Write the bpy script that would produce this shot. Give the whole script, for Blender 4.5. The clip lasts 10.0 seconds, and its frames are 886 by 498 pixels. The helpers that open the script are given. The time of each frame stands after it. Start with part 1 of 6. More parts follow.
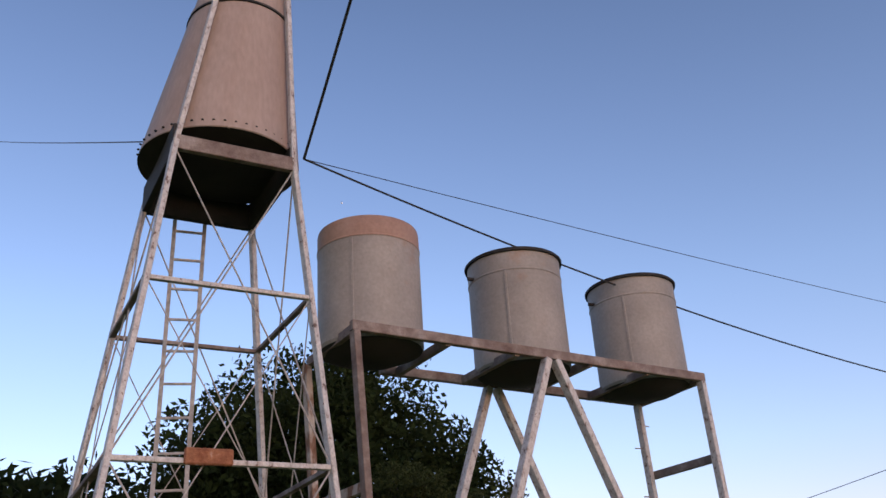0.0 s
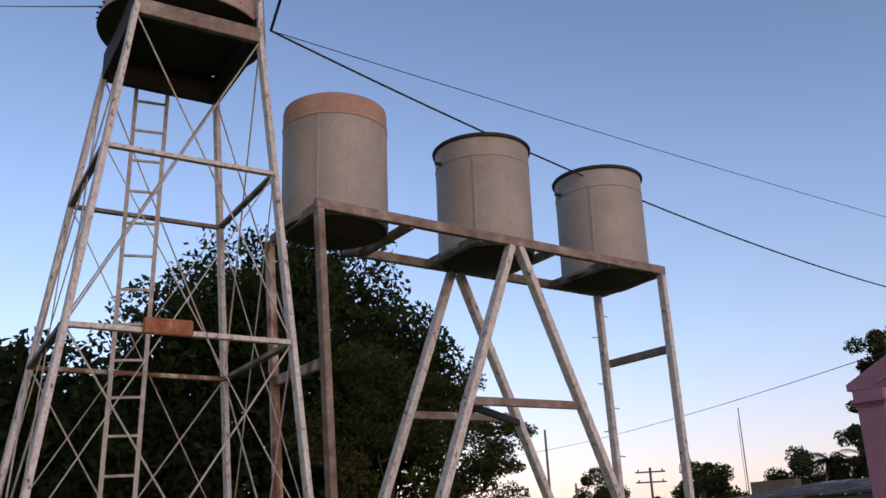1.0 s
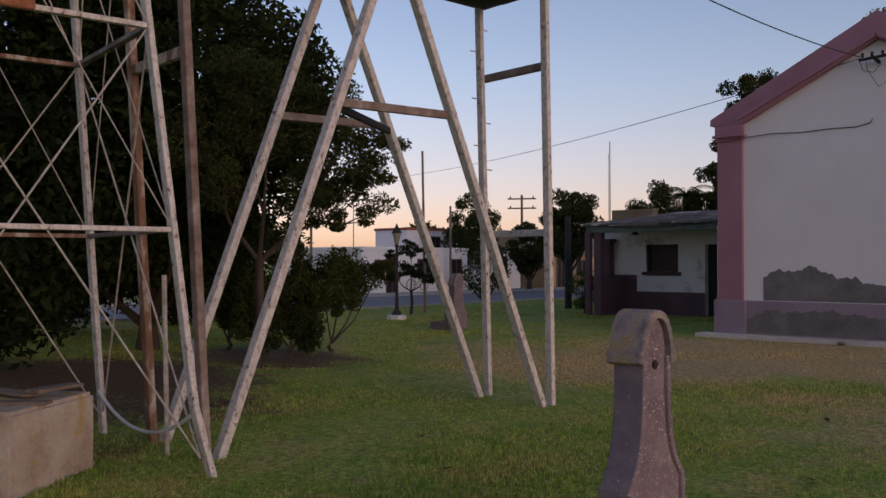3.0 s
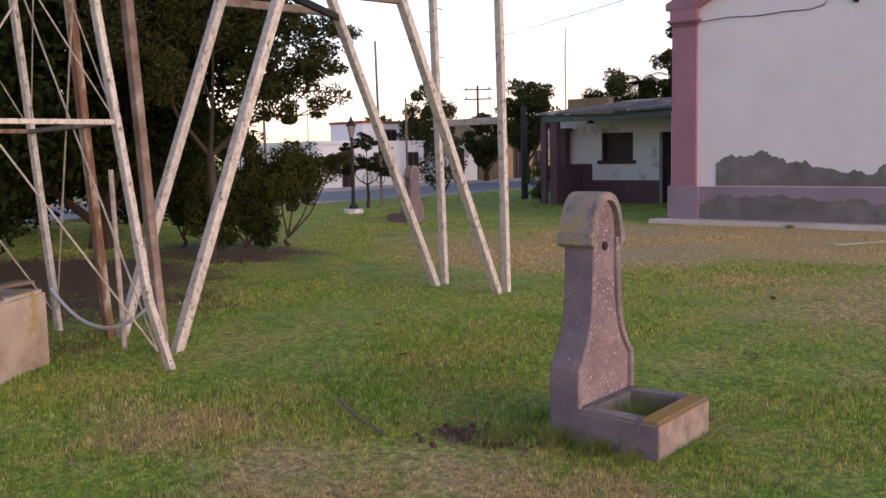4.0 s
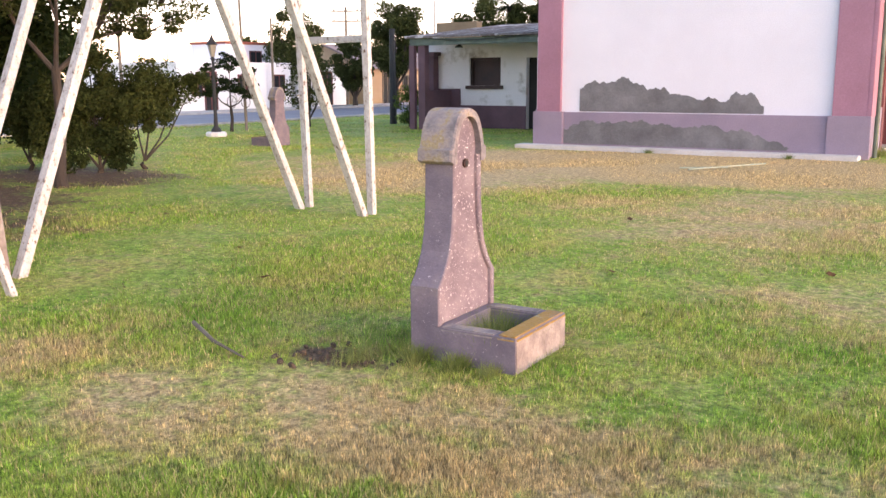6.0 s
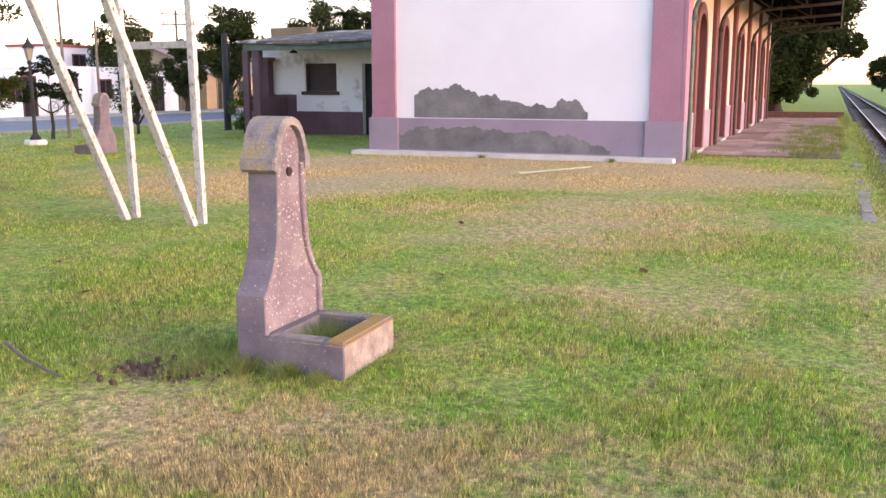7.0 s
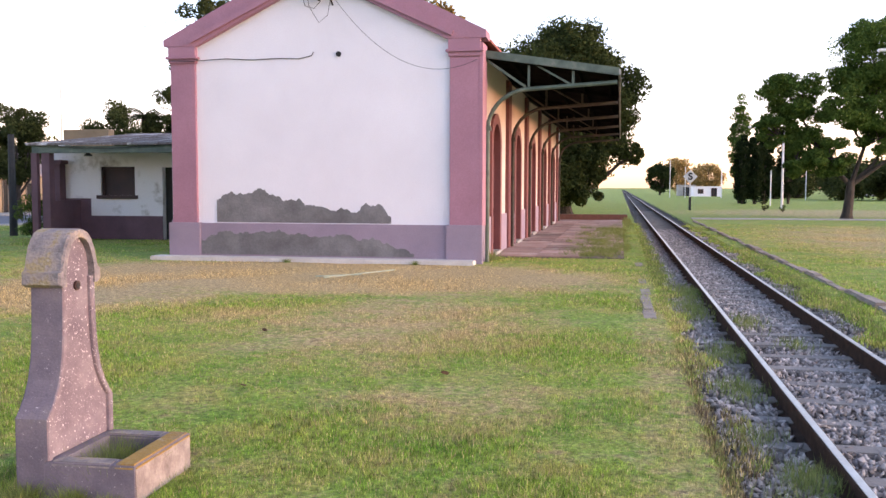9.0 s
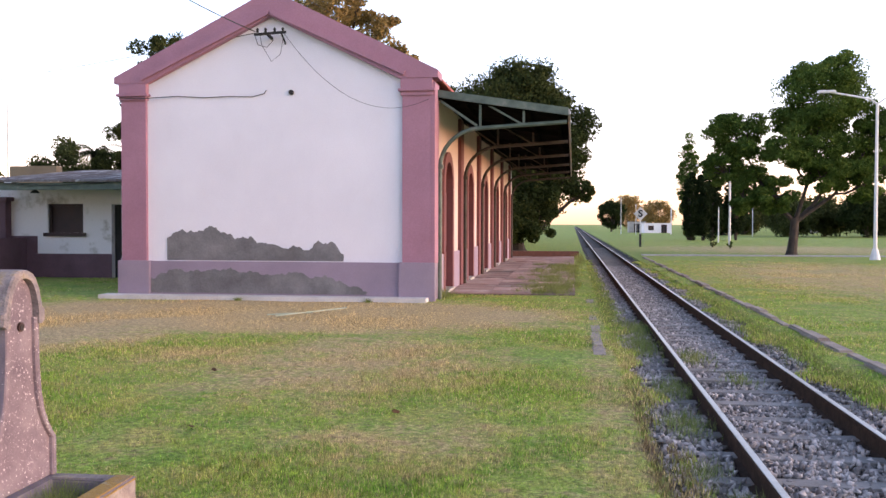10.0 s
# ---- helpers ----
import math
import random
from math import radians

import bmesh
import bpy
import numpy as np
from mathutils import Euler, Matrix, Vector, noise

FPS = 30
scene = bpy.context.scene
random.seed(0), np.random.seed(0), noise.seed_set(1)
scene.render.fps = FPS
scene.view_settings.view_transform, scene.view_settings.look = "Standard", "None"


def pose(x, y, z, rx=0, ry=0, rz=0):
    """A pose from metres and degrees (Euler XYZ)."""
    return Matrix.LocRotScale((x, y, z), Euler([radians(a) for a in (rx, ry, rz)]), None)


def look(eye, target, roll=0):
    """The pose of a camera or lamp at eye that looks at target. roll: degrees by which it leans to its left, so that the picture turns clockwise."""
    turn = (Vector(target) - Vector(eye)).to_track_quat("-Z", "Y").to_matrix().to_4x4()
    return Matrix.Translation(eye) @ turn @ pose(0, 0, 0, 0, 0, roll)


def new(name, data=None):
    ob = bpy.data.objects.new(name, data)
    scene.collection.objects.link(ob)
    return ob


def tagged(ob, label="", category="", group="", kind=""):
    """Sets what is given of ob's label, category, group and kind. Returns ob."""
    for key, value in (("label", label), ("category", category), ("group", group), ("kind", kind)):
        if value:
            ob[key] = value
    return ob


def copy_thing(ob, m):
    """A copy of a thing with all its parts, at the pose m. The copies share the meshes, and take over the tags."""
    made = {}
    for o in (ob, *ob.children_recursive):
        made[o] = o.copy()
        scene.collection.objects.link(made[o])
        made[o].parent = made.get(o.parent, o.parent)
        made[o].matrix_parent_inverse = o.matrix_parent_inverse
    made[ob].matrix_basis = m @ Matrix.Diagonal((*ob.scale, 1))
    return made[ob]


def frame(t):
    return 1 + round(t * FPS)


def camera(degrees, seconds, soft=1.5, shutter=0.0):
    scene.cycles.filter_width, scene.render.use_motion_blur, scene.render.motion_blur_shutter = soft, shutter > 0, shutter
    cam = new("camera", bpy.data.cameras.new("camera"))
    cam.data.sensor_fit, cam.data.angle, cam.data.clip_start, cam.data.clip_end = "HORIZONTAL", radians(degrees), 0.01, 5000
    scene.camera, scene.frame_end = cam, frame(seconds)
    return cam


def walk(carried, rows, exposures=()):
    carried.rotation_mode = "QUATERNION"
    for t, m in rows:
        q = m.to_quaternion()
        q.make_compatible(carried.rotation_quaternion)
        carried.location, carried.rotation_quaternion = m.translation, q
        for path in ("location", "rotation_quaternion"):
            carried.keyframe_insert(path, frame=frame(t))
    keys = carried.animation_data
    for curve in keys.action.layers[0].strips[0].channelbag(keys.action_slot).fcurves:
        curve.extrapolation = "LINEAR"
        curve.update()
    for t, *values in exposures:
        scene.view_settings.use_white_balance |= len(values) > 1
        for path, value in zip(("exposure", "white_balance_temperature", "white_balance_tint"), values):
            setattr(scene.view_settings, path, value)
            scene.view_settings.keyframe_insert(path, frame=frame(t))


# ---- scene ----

cam = camera(52.0, 10.0)
# seconds, eye, yaw to the left of the track, pitch, roll
PATH = [
    (0, (-0.203, -0.278, 1.911), 52.41, 25.00, -3.84),
    (0.5, (-0.228, -0.226, 1.880), 51.94, 21.88, -2.90),
    (1, (-0.256, -0.199, 1.845), 50.72, 18.14, -2.17),
    (1.5, (-0.263, -0.147, 1.792), 49.20, 13.63, -1.77),
    (2, (-0.240, -0.102, 1.728), 47.54, 8.69, -1.16),
    (2.5, (-0.250, -0.048, 1.672), 45.67, 4.48, -0.30),
    (3, (-0.257, -0.009, 1.651), 43.81, 0.87, -0.10),
    (3.2, (-0.243, -0.010, 1.630), 43.22, -0.50, -0.36),
    (4.3, (-0.239, 0.051, 1.583), 40.34, -7.34, -0.86),
    (4.5, (-0.276, 0.066, 1.556), 39.69, -8.07, -0.33),
    (5, (-0.292, 0.093, 1.541), 38.19, -9.33, -0.09),
    (6.5, (-0.187, 0.139, 1.541), 28.73, -10.86, -0.34),
    (7, (-0.120, 0.117, 1.560), 23.10, -10.27, -0.10),
    (7.5, (-0.079, 0.099, 1.576), 18.19, -8.97, 0.27),
    (8, (-0.073, 0.101, 1.587), 15.02, -7.20, 0.42),
    (8.5, (-0.057, 0.076, 1.602), 12.80, -5.27, 0.17),
    (9, (-0.043, 0.061, 1.613), 11.03, -3.89, 0.11),
    (9.5, (-0.030, 0.039, 1.625), 9.51, -2.66, 0.21),
    (10, (-0.001, 0.005, 1.635), 8.14, -1.58, 0.10),
]


def aim(eye, yaw, pitch, roll):
    y, p = radians(yaw), radians(pitch)
    way = Vector((-math.sin(y) * math.cos(p), math.cos(y) * math.cos(p), math.sin(p)))
    return look(eye, Vector(eye) + way, roll)


walk(cam, [(t, aim(e, y, p, r)) for t, e, y, p, r in PATH],
     [(0, 0.8, 7000, 25), (1.0, 0.66, 7200, 24), (2.0, 0.36, 7600, 26), (2.5, 0.22, 7700, 27), (3.2, 0.26, 7900, 27), (3.75, 1.02, 8000, 26), (4.3, 1.74, 8200, 24), (4.5, 1.95, 8200, 23), (5.0, 2.35, 8300, 22), (6.5, 2.7, 8200, 23), (7.5, 2.64, 8100, 24), (8.5, 2.57, 8000, 24), (10, 2.23, 7800, 25)])

# ---- world and light ----
SUN_EL, SUN_AZ = 16.0, 95.0  # degrees; azimuth clockwise from +y
world = bpy.data.worlds.new("dusk")
scene.world = world
world.use_nodes = True
wn, wl = world.node_tree.nodes, world.node_tree.links
sky = wn.new("ShaderNodeTexSky")
sky.sky_type, sky.sun_disc = "NISHITA", False
sky.sun_elevation, sky.sun_rotation = radians(SUN_EL), radians(SUN_AZ)
sky.altitude, sky.air_density, sky.dust_density, sky.ozone_density = 200, 1.0, 1.0, 2.2
wn["Background"].inputs["Strength"].default_value = 0.15
# dusk: a rosy, bright horizon all round and a deep zenith
where = wn.new("ShaderNodeTexCoord")
axes = wn.new("ShaderNodeSeparateXYZ")
wl.new(where.outputs["Generated"], axes.inputs[0])
glow = wn.new("ShaderNodeValToRGB")
DUSK = [(0.0, (1.0, 0.74, 0.77)), (0.05, (1.0, 0.77, 0.82)), (0.12, (1.0, 0.85, 0.89)), (0.2, (0.96, 0.93, 0.96)), (0.36, (0.88, 0.92, 0.97)), (0.62, (0.68, 0.74, 0.80)), (1.0, (0.34, 0.38, 0.44))]
while len(glow.color_ramp.elements) < len(DUSK):
    glow.color_ramp.elements.new(0.5)
for el, (p, c) in zip(glow.color_ramp.elements, DUSK):
    el.position, el.color = p, (*c, 1)
wl.new(axes.outputs["Z"], glow.inputs["Fac"])
tint = wn.new("ShaderNodeMix")
tint.data_type, tint.blend_type = "RGBA", "MULTIPLY"
tint.inputs["Factor"].default_value = 1.0
wl.new(sky.outputs[0], tint.inputs["A"])
wl.new(glow.outputs[0], tint.inputs["B"])
wl.new(tint.outputs["Result"], wn["Background"].inputs["Color"])
sun = new("sun", bpy.data.lights.new("sun", "SUN"))
sun.data.energy, sun.data.angle, sun.data.color = 0.11, radians(40), (1.0, 0.88, 0.80)
sa, se = radians(SUN_AZ), radians(SUN_EL)
sun.matrix_basis = look((0, 0, 30), (-30 * math.sin(sa) * math.cos(se), -30 * math.cos(sa) * math.cos(se), 30 - 30 * math.sin(se)))

# ---- materials ----
MATS = {}


def ramp(nt, stops):
    r = nt.nodes.new("ShaderNodeValToRGB")
    els = r.color_ramp.elements
    while len(els) < len(stops):
        els.new(0.5)
    for e, (p, c) in zip(els, stops):
        e.position, e.color = p, (*c, 1)
    return r


def surface(name, stops, scale=3.0, rough=0.8, metal=0.0, bump=0.3, fine=40.0, detail=6.0, spread=None, stretch=(1, 1, 1), spot=None, rand=0.0, island=False):
    """stops: colours by a broad noise; fine: size of the grain; spot: (colour, scale, from, to) flakes or stains on top."""
    m = bpy.data.materials.new(name)
    m.use_nodes = True
    nt = m.node_tree
    n, l = nt.nodes, nt.links
    b = n["Principled BSDF"]
    geo = n.new("ShaderNodeNewGeometry")
    mp = n.new("ShaderNodeMapping")
    mp.inputs["Scale"].default_value = stretch
    l.new(geo.outputs["Position"], mp.inputs["Vector"])
    broad = n.new("ShaderNodeTexNoise")
    broad.inputs["Scale"].default_value, broad.inputs["Detail"].default_value = scale, detail
    broad.inputs["Roughness"].default_value = 0.62
    l.new(mp.outputs[0], broad.inputs["Vector"])
    r = ramp(nt, stops)
    l.new(broad.outputs["Fac"], r.inputs["Fac"])
    grain = n.new("ShaderNodeTexNoise")
    grain.inputs["Scale"].default_value, grain.inputs["Detail"].default_value = fine, 4
    l.new(mp.outputs[0], grain.inputs["Vector"])
    mul = n.new("ShaderNodeMix")
    mul.data_type, mul.blend_type = "RGBA", "MULTIPLY"
    mul.inputs["Factor"].default_value = 0.55
    g = ramp(nt, [(0.25, (0.62, 0.62, 0.62)), (0.75, (1.0, 1.0, 1.0))])
    l.new(grain.outputs["Fac"], g.inputs["Fac"])
    l.new(r.outputs[0], mul.inputs["A"])
    l.new(g.outputs[0], mul.inputs["B"])
    out = mul.outputs["Result"]
    if spot:
        col, sc, a, z = spot
        sp = n.new("ShaderNodeTexNoise")
        sp.inputs["Scale"].default_value, sp.inputs["Detail"].default_value, sp.inputs["Roughness"].default_value = sc, 6, 0.68
        l.new(mp.outputs[0], sp.inputs["Vector"])
        sr = ramp(nt, [(a, (0, 0, 0)), (z, (1, 1, 1))])
        l.new(sp.outputs["Fac"], sr.inputs["Fac"])
        mx = n.new("ShaderNodeMix")
        mx.data_type = "RGBA"
        l.new(sr.outputs[0], mx.inputs["Factor"])
        l.new(out, mx.inputs["A"])
        mx.inputs["B"].default_value = (*col, 1)
        out = mx.outputs["Result"]
    if rand:
        oi = n.new("ShaderNodeNewGeometry") if island else n.new("ShaderNodeObjectInfo")
        hs = n.new("ShaderNodeHueSaturation")
        mr = n.new("ShaderNodeMapRange")
        mr.inputs["To Min"].default_value, mr.inputs["To Max"].default_value = 1 - rand, 1 + rand
        l.new(oi.outputs["Random Per Island" if island else "Random"], mr.inputs["Value"])
        l.new(mr.outputs[0], hs.inputs["Value"])
        l.new(out, hs.inputs["Color"])
        out = hs.outputs[0]
    l.new(out, b.inputs["Base Color"])
    b.inputs["Roughness"].default_value, b.inputs["Metallic"].default_value = rough, metal
    if bump:
        bp = n.new("ShaderNodeBump")
        bp.inputs["Strength"].default_value, bp.inputs["Distance"].default_value = bump, 0.02
        l.new(grain.outputs["Fac"], bp.inputs["Height"])
        l.new(bp.outputs[0], b.inputs["Normal"])
    MATS[name] = m
    return m


def leafy(name, stops, scale=0.8, trans=0.25, rand=0.35):
    m = surface(name, stops, scale=scale, rough=0.95, bump=0, fine=6, rand=rand, island=True)
    n, l = m.node_tree.nodes, m.node_tree.links
    b, o = n["Principled BSDF"], n["Material Output"]
    b.inputs["Specular IOR Level"].default_value = 0.12
    tr = n.new("ShaderNodeBsdfTranslucent")
    src = b.inputs["Base Color"].links[0].from_socket
    l.new(src, tr.inputs["Color"])
    mx = n.new("ShaderNodeMixShader")
    mx.inputs[0].default_value = trans
    l.new(b.outputs[0], mx.inputs[1])
    l.new(tr.outputs[0], mx.inputs[2])
    l.new(mx.outputs[0], o.inputs["Surface"])
    return m


GREEN, LUSH, DRY, SOIL = (0.25, 0.35, 0.06), (0.165, 0.30, 0.04), (0.50, 0.37, 0.185), (0.125, 0.08, 0.05)
# dry areas of the lawn: centre, radii, weight
DRY_SPOTS = [((-2.3, 3.25), (1.5, 0.7), 0.66), ((-3.6, 3.0), (1.2, 0.7), 0.5), ((-0.9, 3.6), (0.9, 0.5), 0.36), ((-5.6, 16.0), (6.0, 3.3), 1.35), ((-8.5, 12.5), (3.2, 3.0), 0.8), ((-2.6, 10.5), (2.0, 3.0), 0.55), ((0.5, 8.0), (0.5, 8.0), 0.3),
             ((0.3, 6.0), (0.25, 6.0), 0.22), ((-5.0, 3.0), (1.2, 0.5), 0.45), ((-1.2, 6.6), (1.2, 0.9), 0.36), ((9.0, 30.0), (5.5, 13.0), 0.55), ((14.0, 62.0), (12.0, 12.0), 0.5), ((-4.6, 10.8), (1.2, 1.0), 0.45), ((-11.5, 13.5), (2.0, 2.0), 0.4)]
SOIL_SPOTS = [((0.66, 6.5), (0.25, 3.6), 0.62), ((0.55, 3.4), (0.3, 1.3), 0.66), ((-10.4, 5.3), (2.3, 1.6), 0.85), ((-13.2, 6.2), (3.5, 2.3), 1.2), ((-3.45, 3.95), (0.36, 0.22), 0.85), ((-8.2, 2.6), (1.6, 1.9), 0.5), ((-13.6, 9.4), (2.6, 1.6), 1.0)]


def lawn_weights(nt, geo):
    """Two masks over the plan, dry and soil, broken up by noise."""
    n, l = nt.nodes, nt.links
    ns = n.new("ShaderNodeTexNoise")
    ns.inputs["Scale"].default_value, ns.inputs["Detail"].default_value, ns.inputs["Roughness"].default_value = 1.7, 9, 0.72
    l.new(geo.outputs["Position"], ns.inputs["Vector"])
    fn = n.new("ShaderNodeTexNoise")
    fn.inputs["Scale"].default_value, fn.inputs["Detail"].default_value, fn.inputs["Roughness"].default_value = 9.0, 4, 0.6
    l.new(geo.outputs["Position"], fn.inputs["Vector"])
    mixed = n.new("ShaderNodeMath")
    mixed.operation = "MULTIPLY_ADD"
    l.new(fn.outputs["Fac"], mixed.inputs[0])
    mixed.inputs[1].default_value = 0.75
    l.new(ns.outputs["Fac"], mixed.inputs[2])
    shifted = n.new("ShaderNodeMath")
    shifted.operation = "SUBTRACT"
    shifted.inputs[1].default_value = 0.375
    l.new(mixed.outputs[0], shifted.inputs[0])
    outs = []
    for spots, bias in ((DRY_SPOTS, -0.52), (SOIL_SPOTS, -0.62)):
        acc = None
        for (cx, cy), (rx, ry), w in spots:
            mp = n.new("ShaderNodeMapping")
            mp.inputs["Location"].default_value, mp.inputs["Scale"].default_value = (-cx / rx, -cy / ry, 0), (1 / rx, 1 / ry, 0)
            l.new(geo.outputs["Position"], mp.inputs["Vector"])
            ln = n.new("ShaderNodeVectorMath")
            ln.operation = "LENGTH"
            l.new(mp.outputs[0], ln.inputs[0])
            mr = n.new("ShaderNodeMapRange")
            mr.interpolation_type = "SMOOTHSTEP"
            mr.inputs["From Min"].default_value, mr.inputs["From Max"].default_value = 1.25, 0.35
            mr.inputs["To Max"].default_value = w * 0.5
            l.new(ln.outputs["Value"], mr.inputs["Value"])
            if acc is None:
                acc = mr.outputs[0]
            else:
                mx = n.new("ShaderNodeMath")
                mx.operation = "MAXIMUM"
                l.new(acc, mx.inputs[0])
                l.new(mr.outputs[0], mx.inputs[1])
                acc = mx.outputs[0]
        ad = n.new("ShaderNodeMath")
        l.new(acc, ad.inputs[0])
        l.new(shifted.outputs[0], ad.inputs[1])
        mr = n.new("ShaderNodeMapRange")
        mr.inputs["From Min"].default_value, mr.inputs["From Max"].default_value = -bias, -bias + 0.3
        l.new(ad.outputs[0], mr.inputs["Value"])
        outs.append(mr.outputs[0])
    return outs


def lawn_material(name, blades):
    m = bpy.data.materials.new(name)
    m.use_nodes = True
    nt = m.node_tree
    n, l = nt.nodes, nt.links
    b = n["Principled BSDF"]
    geo = n.new("ShaderNodeNewGeometry")
    dry, soil = lawn_weights(nt, geo)
    ns = n.new("ShaderNodeTexNoise")
    ns.inputs["Scale"].default_value, ns.inputs["Detail"].default_value = 1.3, 10
    ns.inputs["Roughness"].default_value = 0.74
    l.new(geo.outputs["Position"], ns.inputs["Vector"])
    green = ramp(nt, [(0.38, LUSH), (0.5, GREEN), (0.62, (0.37, 0.355, 0.095)), (0.78, DRY)])
    l.new(ns.outputs["Fac"], green.inputs["Fac"])
    m1, m2 = n.new("ShaderNodeMix"), n.new("ShaderNodeMix")
    for mx, fac, col in ((m1, dry, DRY), (m2, soil, SOIL)):
        mx.data_type = "RGBA"
        l.new(fac, mx.inputs["Factor"])
        mx.inputs["B"].default_value = (*col, 1)
    l.new(green.outputs[0], m1.inputs["A"])
    l.new(m1.outputs["Result"], m2.inputs["A"])
    out = m2.outputs["Result"]
    hs = n.new("ShaderNodeHueSaturation")
    l.new(out, hs.inputs["Color"])
    mr = n.new("ShaderNodeMapRange")
    if blades:
        l.new(geo.outputs["Random Per Island"], mr.inputs["Value"])
        mr.inputs["To Min"].default_value, mr.inputs["To Max"].default_value = 0.45, 1.85
        # every sixth blade is withered
        wi = n.new("ShaderNodeMath")
        wi.operation = "WRAP"
        wi.inputs[1].default_value, wi.inputs[2].default_value = 0.17, 0.0
        l.new(geo.outputs["Random Per Island"], wi.inputs[0])
        wg = n.new("ShaderNodeMath")
        wg.operation = "GREATER_THAN"
        wg.inputs[1].default_value = 0.14
        l.new(wi.outputs[0], wg.inputs[0])
        m3 = n.new("ShaderNodeMix")
        m3.data_type = "RGBA"
        l.new(wg.outputs[0], m3.inputs["Factor"])
        l.new(out, m3.inputs["A"])
        m3.inputs["B"].default_value = (*DRY, 1)
        l.new(m3.outputs["Result"], hs.inputs["Color"])
    else:
        gr = n.new("ShaderNodeTexNoise")
        gr.inputs["Scale"].default_value, gr.inputs["Detail"].default_value = 38, 8
        l.new(geo.outputs["Position"], gr.inputs["Vector"])
        l.new(gr.outputs["Fac"], mr.inputs["Value"])
        mr.inputs["From Min"].default_value, mr.inputs["From Max"].default_value = 0.3, 0.7
        mr.inputs["To Min"].default_value, mr.inputs["To Max"].default_value = 0.5, 1.25
        bp = n.new("ShaderNodeBump")
        bp.inputs["Strength"].default_value, bp.inputs["Distance"].default_value = 0.8, 0.05
        l.new(gr.outputs["Fac"], bp.inputs["Height"])
        l.new(bp.outputs[0], b.inputs["Normal"])
    # tussocks: patches of a hand's width, paler and darker
    cl = n.new("ShaderNodeTexNoise")
    cl.inputs["Scale"].default_value, cl.inputs["Detail"].default_value, cl.inputs["Roughness"].default_value = 15.0, 5, 0.7
    l.new(geo.outputs["Position"], cl.inputs["Vector"])
    cm = n.new("ShaderNodeMapRange")
    cm.inputs["From Min"].default_value, cm.inputs["From Max"].default_value = 0.36, 0.64
    cm.inputs["To Min"].default_value, cm.inputs["To Max"].default_value = 0.58, 1.36
    l.new(cl.outputs["Fac"], cm.inputs["Value"])
    vm = n.new("ShaderNodeMath")
    vm.operation = "MULTIPLY"
    l.new(mr.outputs[0], vm.inputs[0])
    l.new(cm.outputs[0], vm.inputs[1])
    l.new(vm.outputs[0], hs.inputs["Value"])
    l.new(hs.outputs[0], b.inputs["Base Color"])
    b.inputs["Roughness"].default_value = 0.85
    b.inputs["Specular IOR Level"].default_value = 0.25
    if blades:
        tr = n.new("ShaderNodeBsdfTranslucent")
        l.new(hs.outputs[0], tr.inputs["Color"])
        mx = n.new("ShaderNodeMixShader")
        mx.inputs[0].default_value = 0.45
        l.new(b.outputs[0], mx.inputs[1])
        l.new(tr.outputs[0], mx.inputs[2])
        l.new(mx.outputs[0], n["Material Output"].inputs["Surface"])
    MATS[name] = m
    return m


LAWN = lawn_material("lawn", False)
BLADES = lawn_material("grass_blades", True)
WHITE = surface("white_plaster", [(0.3, (0.755, 0.735, 0.775)), (0.7, (0.83, 0.81, 0.85))], 0.7, 0.85, bump=0.12, fine=60)
PINK = surface("pink_paint", [(0.3, (0.34, 0.162, 0.215)), (0.7, (0.42, 0.205, 0.268))], 0.9, 0.75, bump=0.12, fine=50)
MAUVE = surface("mauve_paint", [(0.3, (0.25, 0.20, 0.255)), (0.7, (0.33, 0.255, 0.32))], 1.1, 0.75, bump=0.15, fine=50)
CEMENT = surface("bare_cement", [(0.3, (0.115, 0.11, 0.11)), (0.5, (0.17, 0.165, 0.165)), (0.7, (0.24, 0.23, 0.23))], 1.6, 0.95, bump=0.5, fine=25)
CONCRETE = surface("old_concrete", [(0.3, (0.30, 0.28, 0.26)), (0.7, (0.46, 0.44, 0.41))], 2.0, 0.9, bump=0.4, fine=45)
CREAM = surface("cream_plaster", [(0.3, (0.62, 0.50, 0.44)), (0.7, (0.70, 0.59, 0.53))], 0.7, 0.8, bump=0.1)
MAROON = surface("maroon_paint", [(0.3, (0.10, 0.022, 0.022)), (0.7, (0.15, 0.035, 0.035))], 1.2, 0.55, bump=0.15)
DARKPINK = surface("dark_pink_paint", [(0.3, (0.14, 0.04, 0.042)), (0.7, (0.20, 0.062, 0.062))], 1.2, 0.7, bump=0.12)
FOUNT = surface("mauve_masonry", [(0.3, (0.125, 0.104, 0.13)), (0.55, (0.18, 0.146, 0.172)), (0.72, (0.235, 0.19, 0.19))], 4.5, 0.9, bump=0.2, fine=90, spot=((0.46, 0.41, 0.42), 60, 0.64, 0.67))
FOUNTTOP = surface("lichen_cement", [(0.3, (0.13, 0.112, 0.118)), (0.46, (0.22, 0.192, 0.195)), (0.56, (0.30, 0.25, 0.225)), (0.64, (0.31, 0.235, 0.12)), (0.74, (0.46, 0.42, 0.38))], 8.0, 0.95, bump=0.6, fine=60)
LICHEN = surface("yellow_lichen_cement", [(0.3, (0.20, 0.155, 0.125)), (0.42, (0.31, 0.205, 0.10)), (0.5, (0.36, 0.205, 0.045)), (0.62, (0.37, 0.22, 0.06)), (0.72, (0.42, 0.34, 0.24))], 7.0, 0.95, bump=0.6, fine=60)
